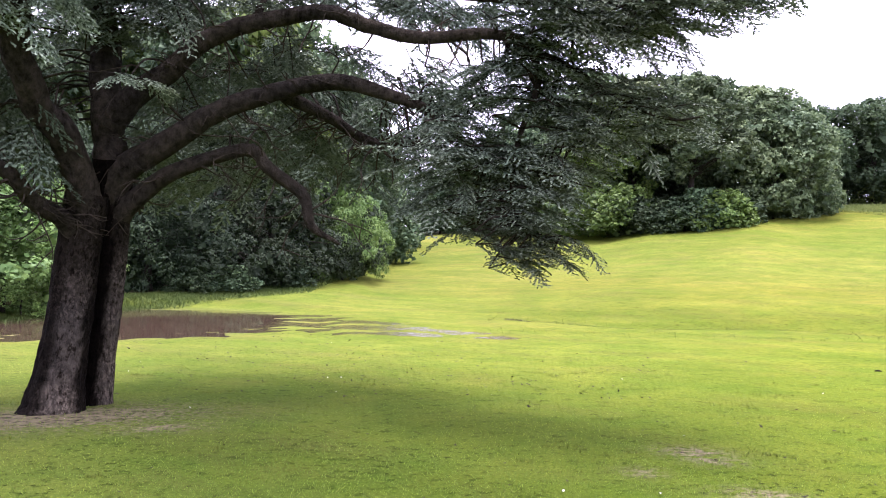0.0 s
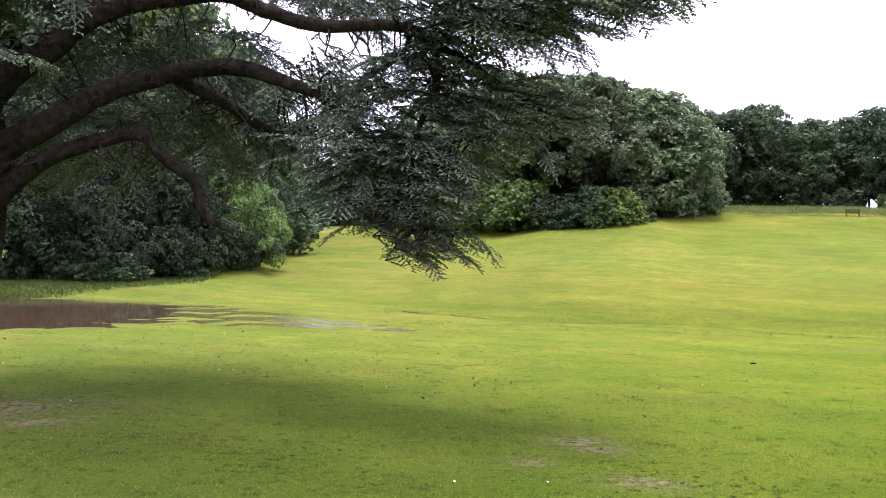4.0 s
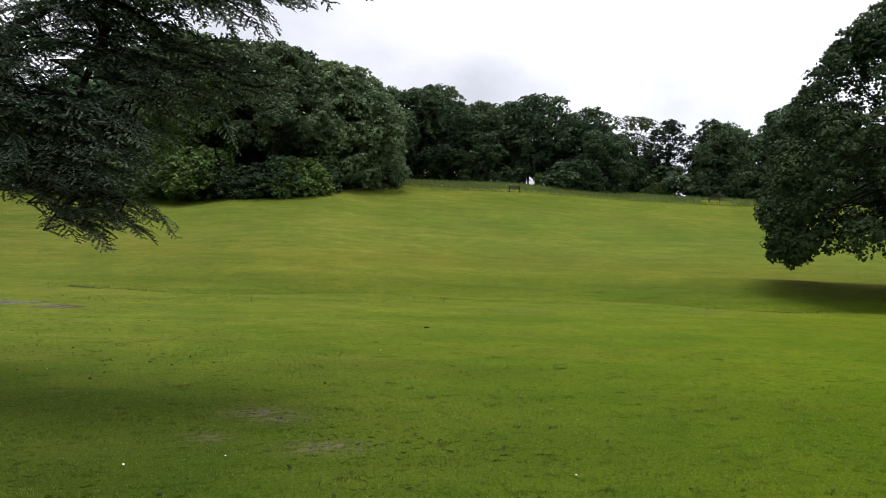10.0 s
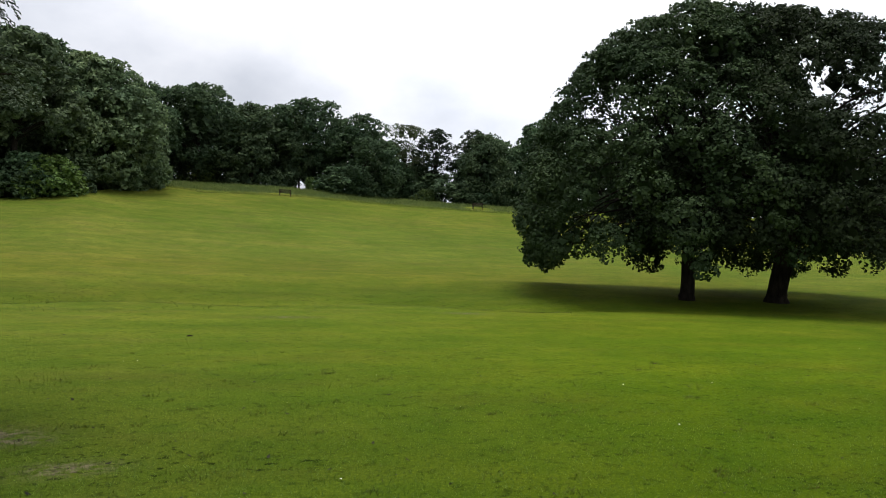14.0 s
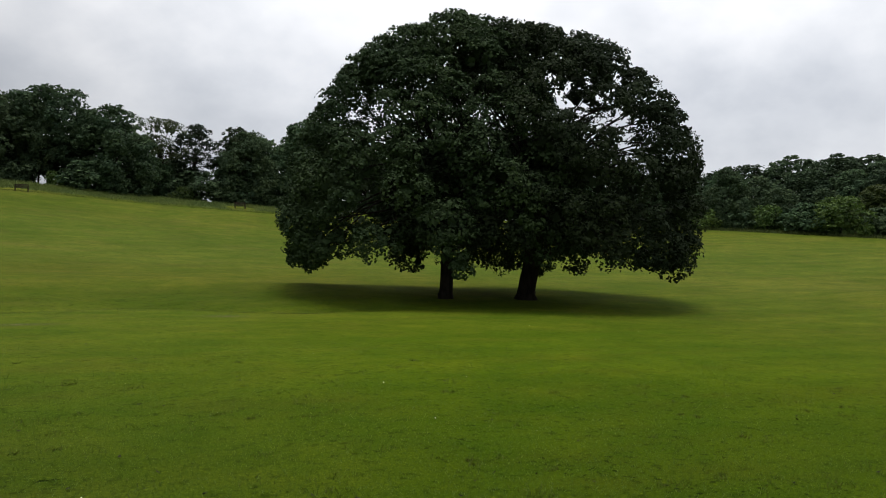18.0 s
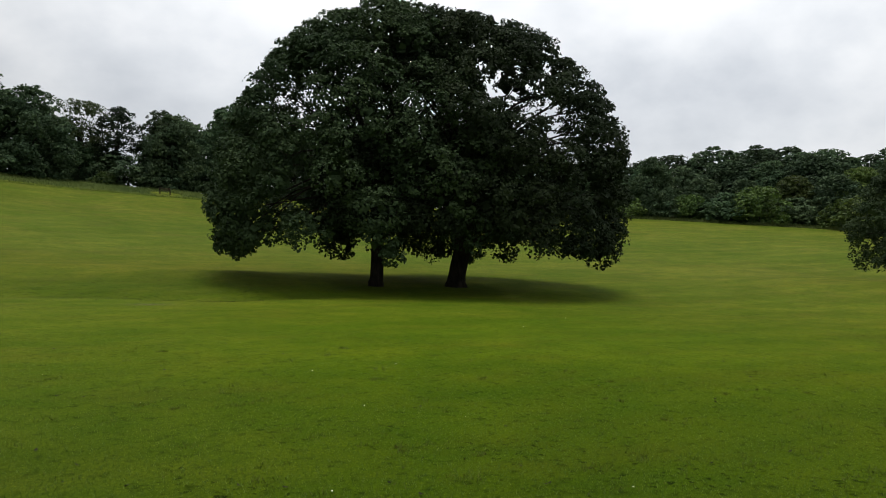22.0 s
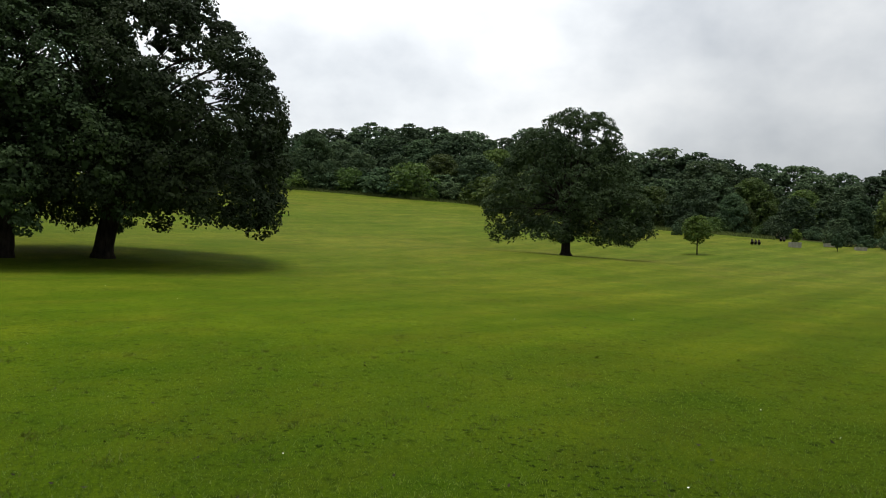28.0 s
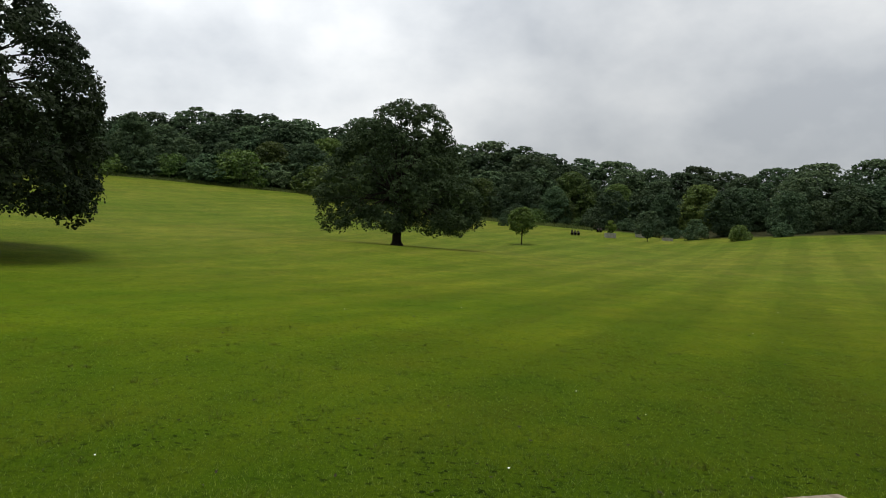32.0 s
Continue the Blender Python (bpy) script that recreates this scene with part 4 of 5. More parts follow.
stand(tagged(broad_tree("oak_tree", 23, 16.0, 9.2, 1.9, LONE_LEAF, OAK_BARK, LONE, 165, 360, (0.22, 0.19), 0.50, 0.165, (0, 0), 1.6, 0.35, droop=0.5, split=True,
                        lean=(-0.15, -1.6), airy=(12.8, 14.6), tufts=18, sub=0.34, core=(0.02, 0.66)),
             "lone dark green broad tree on the open lawn", "tree"), 96.6, L_R, scale=(L_R * (math.tan(radians(8.66)) + math.tan(radians(1.1)))) / 16.0)

# ---- the cedar ----
CEDAR_AZ, CEDAR_R = -23.3, 15.0
cedar = tagged(new("cedar_tree"), "old cedar with bare dark limbs and drooping blue-green sprays", "tree")
cedar.location = on(CEDAR_AZ, CEDAR_R)
C0 = np.array(cedar.location)


def at(az, el, r):
    """A place by bearing, elevation and range from the eye, in the cedar's own frame."""
    return np.array([r * math.sin(radians(az)), r * math.cos(radians(az)), EYE + r * math.tan(radians(el))]) - C0


def bough(pts, radii, n=22, sides=12, name="limb", label=""):
    path = smooth_path([at(*p) for p in pts], n)
    radii = [q * 0.78 for q in radii]
    wob = rc.standard_normal((n, 3)) * radii[-1] * 0.35
    path[1:-1] += (wob[:-2] + wob[1:-1] + wob[2:]) / 3
    child(name, raw_mesh(name, *tube(path, radii, sides, 0.03, rc), CEDAR_BARK, True), cedar, label)
    return path


rc = np.random.default_rng(31)


def fluted(pts, radii, n, sides, lobes, phase):
    """A trunk with buttressed, fluted sides."""
    path = smooth_path([at(*p) for p in pts], n)
    V, F = tube(path, radii, sides)
    a = np.tile(np.linspace(0, 2 * np.pi, sides, endpoint=False), n)
    h = np.repeat(np.linspace(0, 1, n), sides)
    swell = 1 + (0.10 - 0.05 * h) * np.sin(lobes * a + phase + 1.5 * h) + 0.04 * np.sin(9 * a + 5 * h) + 0.02 * rc.standard_normal(len(a))
    mid = np.repeat(path, sides, axis=0)
    return mid + (V - mid) * swell[:, None], F


def stem(pts, radii, sides, lobes, phase, streaks, label):
    """One trunk stem; streaks: wet dark bark and painted groove shade from side to side, none in the middle stretch."""
    V, F = fluted(pts, radii, 36, sides, lobes, phase)
    me = raw_mesh("trunk", V, F, TRUNK_BARK, True)
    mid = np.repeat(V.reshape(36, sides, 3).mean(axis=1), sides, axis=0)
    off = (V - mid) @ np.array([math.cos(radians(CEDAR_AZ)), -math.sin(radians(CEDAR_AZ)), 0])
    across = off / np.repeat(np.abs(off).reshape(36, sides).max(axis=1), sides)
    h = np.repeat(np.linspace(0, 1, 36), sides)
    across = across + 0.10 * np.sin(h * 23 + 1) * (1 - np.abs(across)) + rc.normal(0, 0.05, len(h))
    # wet streaks and painted groove shade; darker towards the top and the foot
    damp_shade = np.maximum(np.interp(across, *zip(*streaks)), np.clip((h - 0.55) * 4, 0, 0.85))
    damp_shade = np.maximum(damp_shade, np.clip((0.17 - h) * 9, 0, 0.8))
    me.attributes.new("damp_shade", "FLOAT", "POINT").data.foreach_set("value", damp_shade.astype(np.float32))
    child("trunk", me, cedar, label)


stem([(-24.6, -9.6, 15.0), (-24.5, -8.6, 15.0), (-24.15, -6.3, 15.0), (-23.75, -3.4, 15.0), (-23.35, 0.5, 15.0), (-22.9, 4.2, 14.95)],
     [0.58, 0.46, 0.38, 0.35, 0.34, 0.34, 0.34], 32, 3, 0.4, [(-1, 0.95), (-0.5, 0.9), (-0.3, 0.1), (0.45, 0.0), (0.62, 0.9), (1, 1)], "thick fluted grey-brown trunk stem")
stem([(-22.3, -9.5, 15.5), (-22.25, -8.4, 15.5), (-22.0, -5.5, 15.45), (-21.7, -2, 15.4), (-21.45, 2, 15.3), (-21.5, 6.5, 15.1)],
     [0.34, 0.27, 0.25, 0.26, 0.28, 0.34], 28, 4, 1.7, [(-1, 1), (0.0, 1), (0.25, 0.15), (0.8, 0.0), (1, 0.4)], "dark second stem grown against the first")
BOUGHS = [bough([(-22.8, 2.6, 15.0), (-23.5, 6.2, 14.6), (-25.4, 9.2, 14.1), (-26.9, 12.8, 13.6), (-27.8, 17.5, 13.2)], [0.36, 0.31, 0.27, 0.24]),
         bough([(-21.5, 4.5, 15.1), (-21.9, 8.4, 15.3), (-22.3, 13.0, 15.5), (-22.6, 19, 15.8)], [0.36, 0.34, 0.30]),
         bough([(-21.7, 4.0, 15.25), (-20.6, 6.0, 14.9), (-17.4, 8.4, 14.5), (-14.1, 10.4, 14.2), (-11.2, 11.5, 14.0), (-7.4, 12.2, 13.8), (-4.2, 11.6, 13.7), (-1.9, 10.9, 13.6), (0.8, 9.0, 13.6)],
               [0.40, 0.28, 0.22, 0.19, 0.16, 0.12, 0.08], 34),
         bough([(-21.8, 8.6, 15.2), (-20.5, 10.2, 15.0), (-18.2, 12.3, 14.7), (-15.7, 14.5, 14.4), (-11.3, 16.1, 14.1), (-7.8, 16.6, 13.9), (-5.1, 15.7, 13.7), (-1.6, 15.2, 13.5), (3.5, 15.5, 13.3), (6.5, 14.6, 13.2)],
               [0.34, 0.25, 0.21, 0.18, 0.16, 0.15, 0.12, 0.08], 38),
         bough([(-21.7, 2.4, 15.35), (-20.3, 3.9, 15.0), (-18.0, 5.8, 14.7), (-13.4, 7.5, 14.4), (-11.8, 6.4, 14.3), (-9.5, 4.6, 14.2), (-8.9, 2.6, 14.1), (-7.0, 1.4, 14.1)],
               [0.34, 0.21, 0.16, 0.14, 0.14, 0.11, 0.03], 34),
         bough([(-23.3, 1.2, 15.0), (-24.8, 2.9, 14.6), (-26.1, 3.9, 14.3), (-27.4, 5.2, 14.0), (-29.5, 6.6, 13.7)], [0.22, 0.17, 0.15, 0.14]),
         bough([(-10.9, 11.2, 14.1), (-7.7, 9.8, 14.6), (-5.8, 8.7, 14.9), (-3.8, 8.2, 15.0), (-1.4, 8.5, 15.0)], [0.15, 0.12, 0.09, 0.02]),
         bough([(-13.0, 15.4, 14.2), (-12.3, 17.3, 14.4), (-11.0, 19.5, 14.6)], [0.10, 0.07], 10),
         bough([(-24.0, 17.0, 13.6), (-16.0, 17.6, 13.8), (-8.0, 18.6, 14.0), (0, 18.0, 13.4), (9.0, 17.4, 12.8), (16, 17.0, 12.3), (21.5, 17.2, 12.0)], [0.16, 0.12, 0.10, 0.05, 0.02], 34),
         bough([(5.5, 15.0, 13.2), (6.3, 12.5, 13.1), (5.0, 8.5, 13.0), (4.6, 4.5, 12.9), (5.6, 2.6, 12.8), (7.6, 1.6, 12.7)], [0.085, 0.06, 0.035, 0.02], 26),
         bough([(4.0, 15.3, 13.3), (8.0, 13.6, 13.0), (12.0, 11.0, 12.8), (15.0, 9.8, 12.6), (17.0, 9.9, 12.5)], [0.06, 0.04, 0.015], 18),
         bough([(0.8, 9.0, 13.6), (2.5, 7.6, 13.4), (6.0, 6.6, 13.2), (10.0, 5.4, 13.0)], [0.06, 0.04, 0.012], 14)]
JOINTS = np.concatenate([p[len(p) // 4:] for p in BOUGHS[2:]] + [BOUGHS[0][8:], BOUGHS[1][8:]])


def spray_model(rng):
    """A flat fan one unit long: rosettes of short needles strung on a twig and its side shoots."""
    P, D, fresh_lit = [], [], []
    for x in np.arange(0.06, 1.0, 0.055):
        fresh_lit.append(max(0.0, x - 0.35) / 0.65)
        P.append((x, 0, -0.20 * x * x))
        D.append((1, 0, 0))
    for k, x in enumerate(np.arange(0.06, 0.92, 0.085)):
        sgn = (-1) ** k
        ang = radians(42 + 22 * rng.random())
        long = (0.44 * (1 - 0.72 * x) + 0.05) * (0.65 + 0.6 * rng.random())
        d = np.array([math.cos(ang), sgn * math.sin(ang), 0])
        for q in np.arange(0.04, long, 0.046):
            fresh_lit.append(max(0.0, q / long - 0.3) / 0.7)
            P.append(np.array([x, 0, -0.20 * x * x]) + d * q + [0, 0, -0.35 * q * q])
            D.append(d + [0, 0, -0.5 * q])
    P, D = np.array(P, float), np.array(D, float)
    n = len(P)
    P += rng.standard_normal((n, 3)) * [0.012, 0.012, 0.010]
    D += rng.standard_normal(D.shape) * [0.42, 0.42, 0.2]
    D /= np.linalg.norm(D, axis=1)[:, None]
    up = np.array([0, 0, 1.0]) + rng.standard_normal((n, 3)) * 0.35
    side = np.cross(D, up)
    side /= np.linalg.norm(side, axis=1)[:, None]
    up = np.cross(side, D)
    a, b = 0.050, 0.026
    flat = np.stack([P - D * a, P + side * b + up * 0.014, P + D * a, P - side * b + up * 0.014], 1)
    tall = np.stack([P - side * a * 0.7, P + up * b * 0.9, P + side * a * 0.7, P - up * b * 0.3], 1)[::2]
    return np.concatenate([flat, tall]).reshape(-1, 3), np.repeat(np.concatenate([fresh_lit, fresh_lit[::2]]), 4)


MODELS = [spray_model(rc) for _ in range(5)]


def inside(poly, x, y):
    """Whether places lie in an outline."""
    poly = np.asarray(poly, float)
    hit = np.zeros(len(x), bool)
    for (x0, y0), (x1, y1) in zip(poly, np.roll(poly, -1, axis=0)):
        hit ^= ((y0 > y) != (y1 > y)) & (x < (x1 - x0) * (y - y0) / (y1 - y0 + 1e-12) + x0)
    return hit


def foliage(outline, ranges, clusters, per, size, grow, label, middle=None, droop=0.35, young=1.0, stray=(0.5, 0.5, 0.30)):
    """Branchlets hung with sprays, filling an outline of bearings and elevations. grow: right, away, up. young:
    paleness of the tips, lowered to paint shaded or backlit sprays darker.
    """
    lo, hi = np.min(outline, 0), np.max(outline, 0)
    X = lo + rc.random((clusters * 8, 2)) * (hi - lo)
    X = X[inside(outline, X[:, 0], X[:, 1])][:clusters]
    sprays, tips, twigs = [], [], []
    for az, el in X:
        r = ranges[0] + (ranges[1] - ranges[0]) * rc.random()
        c = at(az, el, r)
        right = np.array([math.cos(radians(az)), -math.sin(radians(az)), 0])
        away = np.array([math.sin(radians(az)), math.cos(radians(az)), 0])
        sgn = 1.0 if middle is None or az > middle + rc.normal() * 2.5 else -1.0
        d = right * grow[0] * sgn + away * grow[1] + np.array([0, 0, grow[2]]) + rc.standard_normal(3) * stray
        d /= np.linalg.norm(d)
        long = (0.7 + 0.7 * rc.random()) * size
        start, end = c - d * long * 0.5, c + d * long * 0.5 - np.array([0, 0, droop * 0.25 * long])
        path = smooth_path([start, c + [0, 0, 0.05 * long], end], 7)
        twigs.append(tube(path, [0.013, 0.005], 4))
        near = JOINTS[np.argmin(np.linalg.norm(JOINTS - start, axis=1))]
        gap = np.linalg.norm(near - start)
        if gap < 1.5:
            twigs.append(tube(smooth_path([near, near * 0.5 + start * 0.5 + [0, 0, 0.10 * gap] + rc.standard_normal(3) * 0.08 * gap, start], 8), [0.014 + 0.008 * gap, 0.013], 5))
        hang = droop * (0.4 + 1.4 * rc.random())
        for k in range(per):
            u = (k + rc.random()) / per
            o = path[min(6, int(u * 7))]
            sd = (-1) ** k
            flat = np.cross(d, [0, 0, 1.0])
            flat /= np.linalg.norm(flat) + 1e-9
            f = d * (0.65 + 0.5 * u) + flat * sd * (0.75 - 0.5 * u) + np.array([0, 0, -hang * (0.3 + 0.6 * rc.random())]) + rc.standard_normal(3) * 0.10
            f /= np.linalg.norm(f)
            s = np.cross([0, 0, 1.0], f) + rc.standard_normal(3) * 0.14
            s -= f * (s @ f)
            s /= np.linalg.norm(s) + 1e-9
            L = size * (0.60 + 0.45 * rc.random())
            M = np.stack([f, s, np.cross(f, s)]) * L
            shape, fresh_lit = MODELS[int(rc.integers(5))]
            sprays.append(o + shape @ M)
            tips.append(fresh_lit * young * (0.6 + 0.6 * rc.random()))
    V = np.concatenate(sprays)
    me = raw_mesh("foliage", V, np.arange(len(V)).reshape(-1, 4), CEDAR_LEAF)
    me.attributes.new("fresh_lit", "FLOAT", "POINT").data.foreach_set("value", np.concatenate(tips).astype(np.float32))
    child("foliage", me, cedar, label, kind="stuff")
    child("twig", raw_mesh("twig", *join(*twigs), CEDAR_BARK, True), cedar, "thin bare brown twigs", kind="stuff")


foliage([(0.2, 12.0), (3.2, 15.0), (8.5, 14.6), (9.8, 11.0), (8.6, 7.6), (6.8, 5.0), (6.0, 3.0), (1.8, 2.8), (0.0, 5.6), (-1.6, 7.8)],
        (12.6, 13.9), 112, 6, 0.70, (0.9, -0.35, -0.14), "grey-green needle sprays hanging in a curtain", 3.6, 0.2, 1.0, (0.3, 0.4, 0.12))
foliage([(9.0, 14.0), (13.0, 11.4), (17.0, 10.4), (16.0, 9.2), (12.0, 7.6), (9.0, 7.0)],
        (12.6, 13.4), 22, 5, 0.66, (0.95, -0.2, -0.05), "thin needle sprays reaching out of the curtain", None, 0.2, 1.0, (0.3, 0.4, 0.12))
# young below zero puts the backlit darkness of these tips into their colour
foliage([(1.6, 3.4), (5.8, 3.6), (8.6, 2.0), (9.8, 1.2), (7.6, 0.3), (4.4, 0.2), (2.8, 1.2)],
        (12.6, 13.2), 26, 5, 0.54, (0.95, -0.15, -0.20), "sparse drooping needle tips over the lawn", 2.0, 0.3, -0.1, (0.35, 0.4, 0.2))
foliage([(3.5, 19.5), (22.5, 19), (21.5, 17.2), (20, 16.8), (17.5, 16.4), (15.4, 15.2), (14.0, 14.0), (10.5, 14.6), (4.3, 15.1)],
        (11.8, 13.8), 84, 5, 0.8, (0.9, -0.1, -0.12), "needle sprays reaching out against the sky", None, 0.3)
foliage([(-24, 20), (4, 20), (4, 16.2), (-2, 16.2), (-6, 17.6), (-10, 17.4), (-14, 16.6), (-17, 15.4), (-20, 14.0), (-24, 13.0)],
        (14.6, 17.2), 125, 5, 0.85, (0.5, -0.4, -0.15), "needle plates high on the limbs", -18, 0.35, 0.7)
# low young here and below paints the shade among the limbs
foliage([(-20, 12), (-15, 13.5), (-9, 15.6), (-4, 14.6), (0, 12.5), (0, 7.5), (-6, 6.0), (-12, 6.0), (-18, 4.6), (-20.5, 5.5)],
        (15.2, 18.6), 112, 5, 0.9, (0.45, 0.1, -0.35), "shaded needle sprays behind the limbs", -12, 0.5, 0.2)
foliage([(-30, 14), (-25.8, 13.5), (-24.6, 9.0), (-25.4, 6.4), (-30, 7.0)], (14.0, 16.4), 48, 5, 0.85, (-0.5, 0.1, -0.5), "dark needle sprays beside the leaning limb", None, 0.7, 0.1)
foliage([(-31, 20), (-24, 20), (-24.5, 15.6), (-31, 13.0)], (12.4, 14.0), 30, 5, 0.8, (0.4, -0.5, -0.15), "grey-green needle plates over the leaning limb", -27, 0.35)
foliage([(-22.6, 12.2), (-18.2, 11.6), (-18.4, 10.8), (-22.6, 11.2)], (13.2, 13.6), 3, 4, 0.5, (0.5, -0.6, -0.1), "small pale needle tuft on the trunk", -20.5, 0.35)
foliage([(-1.5, 13.6), (1.0, 14.5), (4.0, 14.0), (4.0, 8.0), (-1.8, 7.6)], (13.2, 15.0), 20, 5, 0.66, (0.5, 0.0, -0.35), "loose needle sprays at the limbs' ends", None, 0.6)


# the rest of the crown, high over the lawn and out of view; it also shades the grass
BOUGHS.append(bough([(-22.6, 18, 15.7), (-23.0, 26, 15.8), (-23.2, 36, 15.9), (-23.4, 43, 16.0)], [0.30, 0.22, 0.12, 0.03], 20))
for az, el, r in ((-44, 26, 14.0), (-36, 27, 11.0), (-24, 27, 10.0), (-10, 26, 11.5), (-4, 25, 14.5), (-9, 26, 18.0), (-30, 28, 19.5), (-36, 34, 13.5), (-14, 34, 13.5), (-20, 36, 18.5), (9, 28, 11.5), (1, 32, 9.6), (-12, 37, 8.4)):
    z = EYE + 15.8 * math.tan(radians(el - 3))
    mid = ((az - 23) / 2, math.degrees(math.atan2(z - EYE + 0.6, (r + 15.8) / 2)), (r + 15.8) / 2)
    BOUGHS.append(bough([(-23.0, el - 3, 15.8), mid, (az, el, r)], [0.15, 0.10, 0.02], 12, 8))
JOINTS = np.concatenate([p[2:] for p in BOUGHS[12:]])
foliage([(-46, 23.5), (0, 23.5), (-8, 31), (-18, 42), (-28, 42), (-38, 31)], (10.0, 20.0), 84, 4, 1.5, (0.7, -0.1, -0.1), "broad needle plates of the upper crown", -23, 0.3)
# unseen plates, added overhead only to shade the near lawn
foliage([(-12, 29), (10, 28), (17, 30), (8, 38), (-12, 44), (-22, 40)], (8.0, 12.5), 16, 4, 1.4, (0.7, -0.3, -0.1), "unseen needle plates added to shade the near lawn", -23, 0.3)


def dead_twigs():
    """Bare crooked twigs on the undersides of the limbs, each forked once or twice."""
    parts = []
    for p in BOUGHS[2:7]:
        for k in range(24):
            b = p[int(rc.integers(5, len(p) - 5))]
            d = rc.standard_normal(3) * [1, 1, 0.6] + [0.3, 0, -0.35]
            d /= np.linalg.norm(d)
            long = 0.4 + 1.1 * rc.random()
            pts = [b]
            for _ in range(4):
                d = d + rc.standard_normal(3) * 0.35
                d /= np.linalg.norm(d)
                pts.append(pts[-1] + d * long / 4)
            parts.append(tube(smooth_path(pts, 12), [0.020, 0.012, 0.005], 5))
            for q in (2, 3):
                e = d + rc.standard_normal(3) * 0.7
                e /= np.linalg.norm(e)
                parts.append(tube(smooth_path([pts[q], pts[q] + e * long * 0.2, pts[q] + e * long * 0.35 + rc.standard_normal(3) * 0.05], 6), [0.012, 0.004], 4))
    child("dead_twig", raw_mesh("dead_twig", *join(*parts), DEAD_TWIG, True), cedar, "bare crooked dead twigs", kind="stuff")


dead_twigs()

# ---- smaller things on the lawn ----


def box(lo, hi, bevel=0.01):
    bm = bmesh.new()
    bmesh.ops.create_cube(bm, size=1.0)
    lo, hi = Vector(lo), Vector(hi)
    bmesh.ops.scale(bm, vec=hi - lo, verts=bm.verts)
    bmesh.ops.translate(bm, vec=(lo + hi) / 2, verts=bm.verts)
    if bevel:
        bmesh.ops.bevel(bm, geom=bm.edges[:], offset=bevel, segments=1, affect="EDGES")
    return bm


def part(name, bm, mat, parent, label=""):
    me = bpy.data.meshes.new(name)
    bm.to_mesh(me)
    bm.free()
    me.materials.append(mat)
    return child(name, me, parent, label)


def bench():
    root = tagged(new("park_bench"), "dark weathered wooden park bench facing the lawn", "bench", "benches on the brow")
    for x in (-0.75, 0.75):
        for y in (-0.22, 0.24):
            part("leg", box((x - 0.04, y - 0.04, -0.15), (x + 0.04, y + 0.04, 0.44 if y < 0 else 0.95)), BENCH_WOOD, root)
        part("armrest", box((x - 0.05, -0.28, 0.62), (x + 0.05, 0.26, 0.66)), BENCH_WOOD, root)
    for y in (-0.22, -0.09, 0.04, 0.17):
        part("seat_slat", box((-0.82, y - 0.05, 0.44), (0.82, y + 0.05, 0.475)), BENCH_WOOD, root)
    for z in (0.60, 0.74, 0.88):
        part("back_slat", box((-0.82, 0.22, z - 0.05), (0.82, 0.25, z + 0.05)), BENCH_WOOD, root)
    return root


def facing(ob, az, r, spin=0.0, sink=0.0):
    """Stands a thing on the ground with its front to the eye."""
    ob.matrix_basis = Matrix.Translation(on(az, r, -sink)) @ Matrix.Rotation(radians(-az + spin), 4, "Z")
    return ob


b1 = facing(bench(), 33.2, spot(33.2, 3.50), 8)
b2 = copy_thing(b1, Matrix.Translation(on(46.4, spot(46.4, 3.08))) @ Matrix.Rotation(radians(-46.4 + 15), 4, "Z"))

young = broad_tree("young_tree", 41, 4.1, 1.55, 1.3, YOUNG_LEAF, OAK_BARK, OVAL, 30, 130, (0.2, 0.14), 0.06, 0.42, flare=1.3, fork=0.5)
stand(tagged(young, "young bright green tree planted on the lawn", "tree", "planted saplings"), 105.2, spot(105.2, -0.74))


def guarded(az, el, tall, half, leaf, guard):
    """A sapling with a pale guard round its foot."""
    r = spot(az, el)
    t = broad_tree("young_tree", int(az * 10), tall, half, tall * 0.3, leaf, OAK_BARK, OVAL, 16, 90, (0.2, 0.14), 0.04, 0.45, flare=1.2, fork=0.5)
    stand(tagged(t, "slim young sapling beside its guard", "tree", "planted saplings"), az, r)
    if guard:
        g = tagged(new("tree_guard"), "low pale panel guard round a sapling", "tree guard", "sapling guards")
        for x0, y0, x1, y1 in ((-0.7, -0.7, 0.7, -0.64), (-0.7, 0.64, 0.7, 0.7), (-0.7, -0.64, -0.64, 0.64), (0.64, -0.64, 0.7, 0.64)):
            part("panel", box((x0, y0, 0.0), (x1, y1, guard)), GUARD, g)
        facing(g, az, r, 12, 0.05)


guarded(111.15, 0.0, 2.6, 0.8, YOUNG_LEAF, 0.75)
guarded(113.6, -0.15, 2.2, 0.8, WOOD_LEAF, 0)
guarded(114.9, -0.03, 0.9, 0.35, PALE_LEAF, 0.5)


def log_heap(az, el, n, label):
    root = tagged(new("log_pile"), label, "logs")
    for k in range(n):
        x = (k - (n - 1) / 2) * 0.45
        p = smooth_path([(x, -0.5, 0.20), (x + 0.05, 0, 0.28), (x + rc.normal() * 0.2, 0.5, 0.55 + 0.2 * rc.random())], 8)
        child("log", raw_mesh("log", *tube(p, [0.2, 0.22, 0.12], 9, 0.05, rc), OAK_BARK, True), root)
    facing(root, az, spot(az, el))


log_heap(108.8, 0.06, 3, "dark heap of cut logs on the grass")
log_heap(110.4, 0.33, 2, "dark stump pieces on the grass")
g_ = tagged(new("trough"), "pale low trough beside a sapling", "trough")
part("body", box((-0.8, -0.3, 0), (0.8, 0.3, 0.5), 0.03), GUARD, g_)
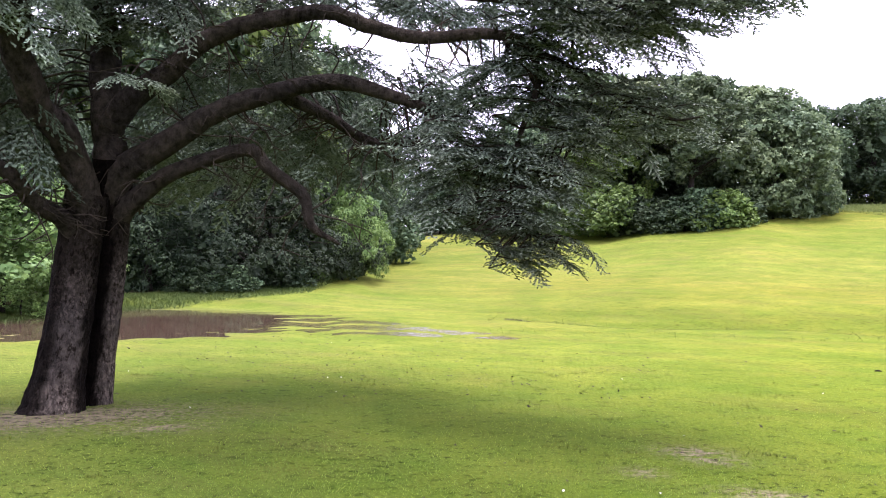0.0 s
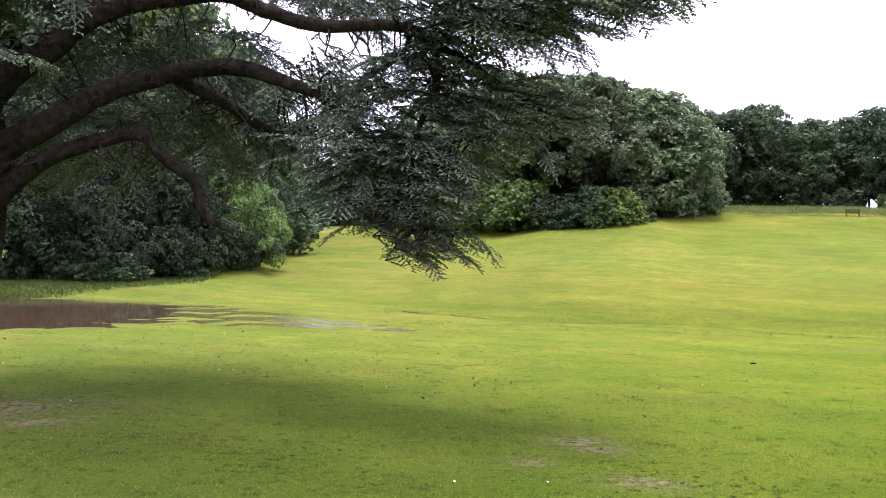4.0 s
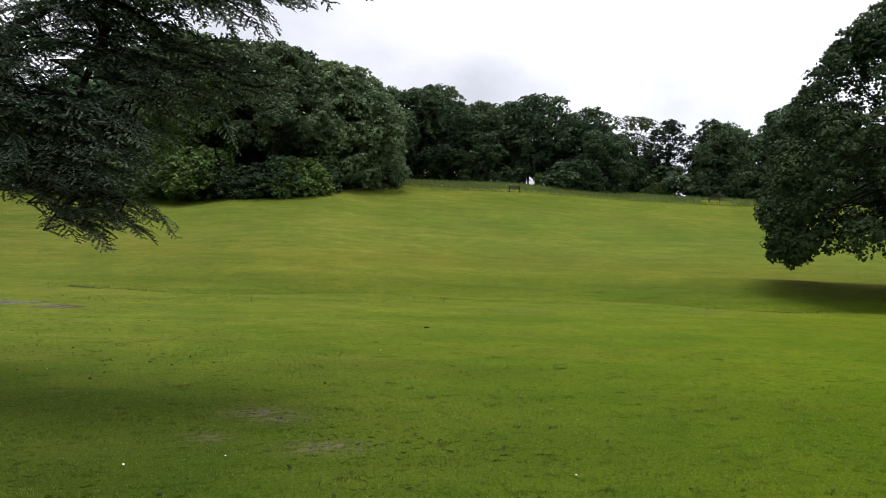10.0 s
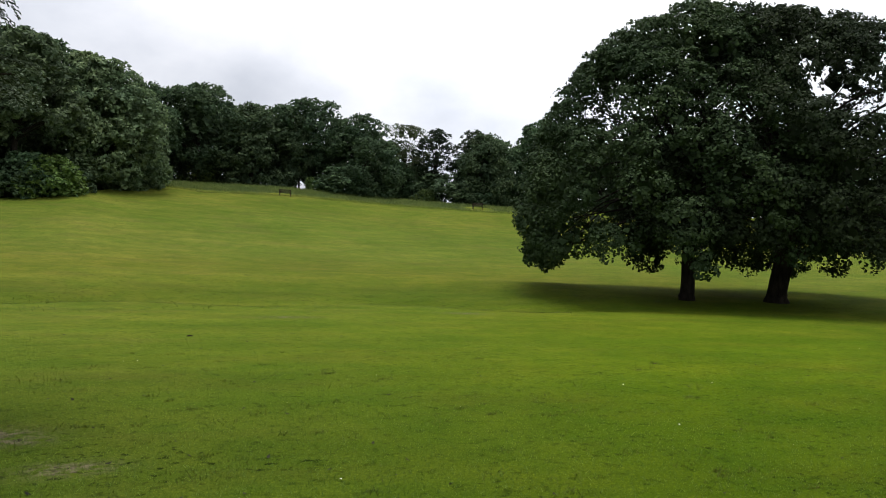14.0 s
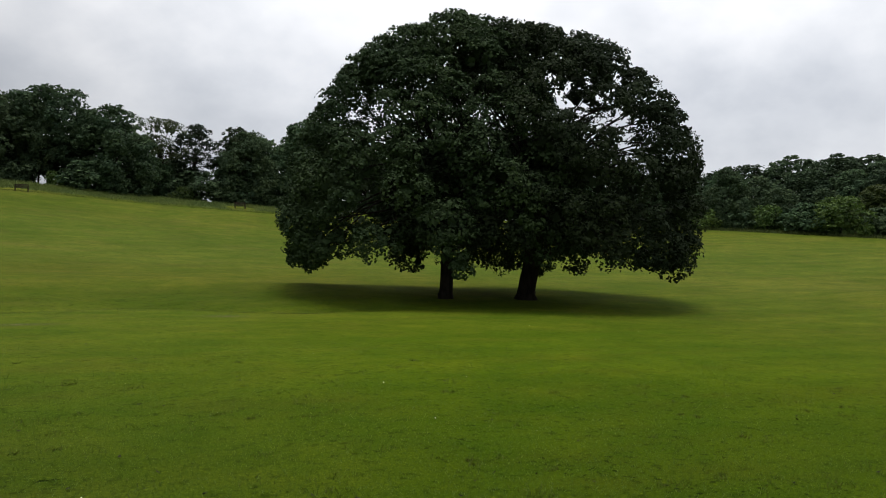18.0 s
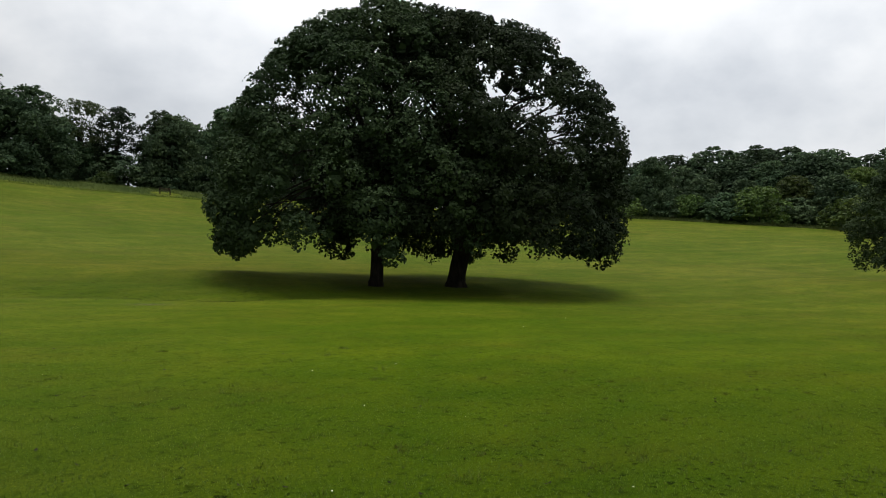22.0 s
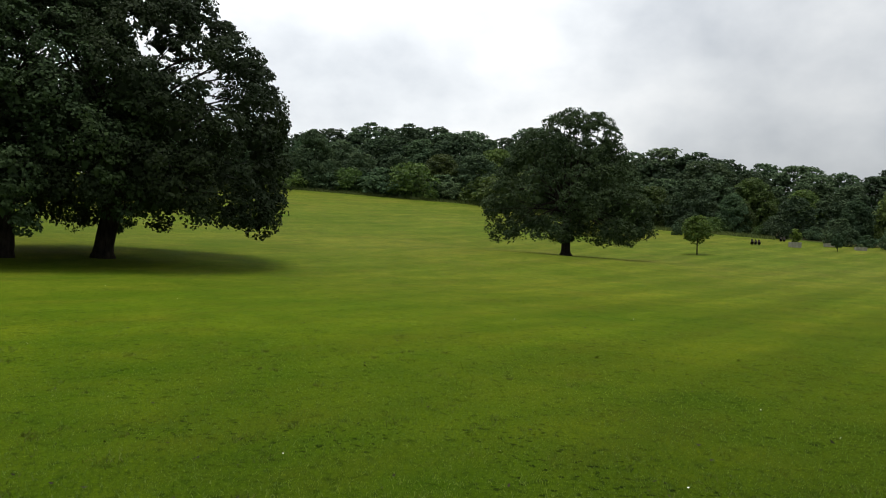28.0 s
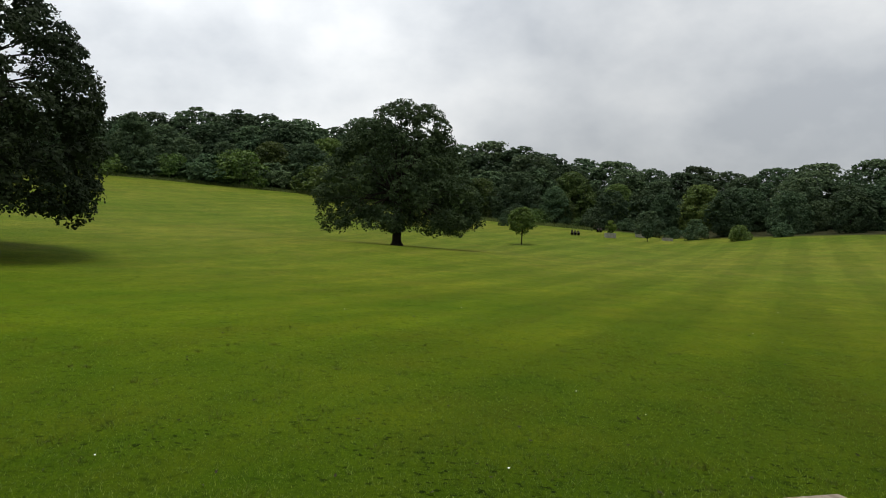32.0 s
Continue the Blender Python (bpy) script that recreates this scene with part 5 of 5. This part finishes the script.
part("rim", box((-0.85, -0.35, 0.5), (0.85, 0.35, 0.56), 0.02), GUARD, g_)
facing(g_, 113.15, spot(113.15, 0.1))

# the square timber post close by
post = tagged(new("timber_post"), "square weathered grey-brown timber post with flat top", "post")
part("shaft", box((-0.13, -0.13, -0.3), (0.13, 0.13, 1.631), 0.008), TIMBER, post)
post.matrix_basis = pose(2.44, -1.64, 0.0, 0, 0, 8.9)

# a fallen stick far out on the grass
stick = tagged(new("stick"), "short dark fallen stick on the grass", "stick")
child("branch", raw_mesh("branch", *tube(smooth_path([(-0.12, 0, 0.02), (0, 0.02, 0.04), (0.12, -0.01, 0.03)], 7), [0.018, 0.03, 0.018], 7, 0.1, rc), OAK_BARK, True), stick)
facing(stick, 27.45, spot(27.45, -6.0), 5)
stick.scale = (0.65, 0.65, 0.65)


# ---- grass, flowers and fallen leaves ----
def scatter(n, az0, az1, r0, r1, power=1.0):
    a = az0 + (az1 - az0) * rg.random(n)
    r = r0 * (r1 / r0) ** (rg.random(n) ** power)
    x, y = r * np.sin(np.radians(a)), r * np.cos(np.radians(a))
    return a, r, np.stack([x, y, height(x, y)], -1)


rg = np.random.default_rng(61)


def blades(P, tall, width, lean=0.5):
    """Single grass blades standing at places P."""
    n = len(P)
    t = (tall * (0.5 + rg.random(n)))[:, None]
    d = rg.standard_normal((n, 3)) * [lean, lean, 0] + [0, 0, 1]
    s = rg.standard_normal((n, 3)) * [1, 1, 0]
    s /= np.linalg.norm(s, axis=1)[:, None] + 1e-9
    V = np.stack([P - s * width / 2 - [0, 0, 0.01], P + s * width / 2 - [0, 0, 0.01], P + d * t], 1).reshape(-1, 3)
    return V, np.arange(3 * n).reshape(-1, 3)


def lawn_grass():
    _, _, P = scatter(150000, -33, 131, 7.0, 24, 1.0)
    V, F = blades(P, 0.022, 0.012, 0.8)
    tagged(new("grass", raw_mesh("grass", V, F, BLADE)), "short green grass blades of the near lawn", "grass", kind="stuff")
    # coarser tufts that the mower left
    a, r, C = scatter(420, -33, 131, 7.2, 20, 0.8)
    n = rg.integers(8, 46, len(C))
    spread = np.repeat(0.03 + 0.12 * rg.random(len(C)), n)[:, None]
    P = np.repeat(C, n, axis=0) + rg.standard_normal((n.sum(), 3)) * [1.6, 1.0, 0] * spread
    V, F = blades(P, 0.035, 0.014, 0.9)
    tagged(new("grass_tuft", raw_mesh("grass_tuft", V, F, BLADE)), "coarse grass tufts standing out of the lawn", "grass", kind="stuff")


def long_grass():
    a = 24.0 + 28 * rg.random(34000) + rg.normal(0, 0.6, 34000)
    r = edge(a)[0] - 8.5 * np.clip((a - 23) / 5, 0, 1) * rg.random(34000) + 3 * rg.random(34000)
    x, y = r * np.sin(np.radians(a)), r * np.cos(np.radians(a))
    clear = np.minimum.reduce([np.hypot(x - b.location[0], y - b.location[1]) for b in (b1, b2)]) > 2.5
    x, y = x[clear], y[clear]
    V, F = blades(np.stack([x, y, height(x, y)], -1), 0.36, 0.06, 0.6)
    tagged(new("long_grass", raw_mesh("long_grass", V, F, MEADOW)), "uncut dull green grass below the trees", "grass", kind="stuff")
    a = -28 + 23 * rg.random(30000)
    r = edge(a)[0] - 7 * rg.random(30000) ** 1.6 + 2 * rg.random(30000)
    x, y = r * np.sin(np.radians(a)), r * np.cos(np.radians(a))
    V, F = blades(np.stack([x, y, height(x, y)], -1), 0.15, 0.045, 0.9)
    tagged(new("long_grass", raw_mesh("long_grass", V, F, RANK)), "rough grass at the foot of the evergreens", "grass", kind="stuff")
    a = 76 + 34 * rg.random(14000)
    r = edge(a)[0] - 2.5 + 5 * rg.random(14000)
    x, y = r * np.sin(np.radians(a)), r * np.cos(np.radians(a))
    V, F = blades(np.stack([x, y, height(x, y)], -1), 0.5, 0.09, 0.35)
    tagged(new("long_grass", raw_mesh("long_grass", V, F, MEADOW)), "uncut grass along the foot of the hillside wood", "grass", kind="stuff")


def rough_lines():
    """Rank grass along the runnel and the foot of the bank, and a dark line for shade below the uncut grass."""
    n = 9000
    a = 3 + 50 * rg.random(n)
    line = np.minimum(rg.integers(0, 6, n), 3) % 3
    r = np.choose(line, [38.6 + np.sin(a * 0.35), 41.5 + 0.9 * np.sin(a * 0.22 + 1), 31.5 + 0.10 * a + 0.5 * np.sin(a * 0.5)]) + rg.normal(0, 0.8, n)
    # rim: dark blades standing in for the shade line below the uncut grass
    rim = rg.random(n) < 0.35
    a = np.where(rim, 25 + 26 * rg.random(n), a)
    r = np.where(rim, edge(a)[0] - 9.0 * np.clip((a - 23) / 5, 0, 1) + rg.normal(0, 0.35, n), r)
    keep = rim | (rg.random(n) < 0.5 + 0.5 * np.sin(a * 0.9 + line * 2) ** 2)
    a, r = a[keep], r[keep]
    x, y = r * np.sin(np.radians(a)), r * np.cos(np.radians(a))
    V, F = blades(np.stack([x, y, height(x, y)], -1), np.where(rim[keep], 0.16, 0.05), 0.04, 0.8)
    tagged(new("rough_grass", raw_mesh("rough_grass", V, F, RANK)), "rank grass lines along a shallow runnel and a dark shade line", "grass", kind="stuff")


def bits():
    _, _, P = scatter(46, -30, 130, 8, 34)
    C = P + [0, 0, 0.03]
    V, F = cards(rg, C, np.tile([0, 0, 1.0], (len(C), 1)), 0.026, 0.024, 0.3)
    tagged(new("daisies", raw_mesh("daisies", V, F, PETAL)), "small white daisy heads in the grass", "flowers", kind="stuff")
    # leaf litter; its flat dark pieces also stand in for shaded turf gaps
    _, _, P1 = scatter(420, -22, 14, 15, 30, 0.8)
    _, _, P2 = scatter(200, -30, 130, 7.5, 24)
    C = np.concatenate([P1, P2]) + [0, 0, 0.03]
    V, F = cards(rg, C, np.tile([0, 0, 1.0], (len(C), 1)), 0.065, 0.035, 0.3)
    tagged(new("fallen_leaves", raw_mesh("fallen_leaves", V, F, LITTER_GAP)), "dark fallen leaves, twig ends and painted dark gaps in the lawn", "leaf litter", kind="stuff")


lawn_grass()
long_grass()
rough_lines()
bits()
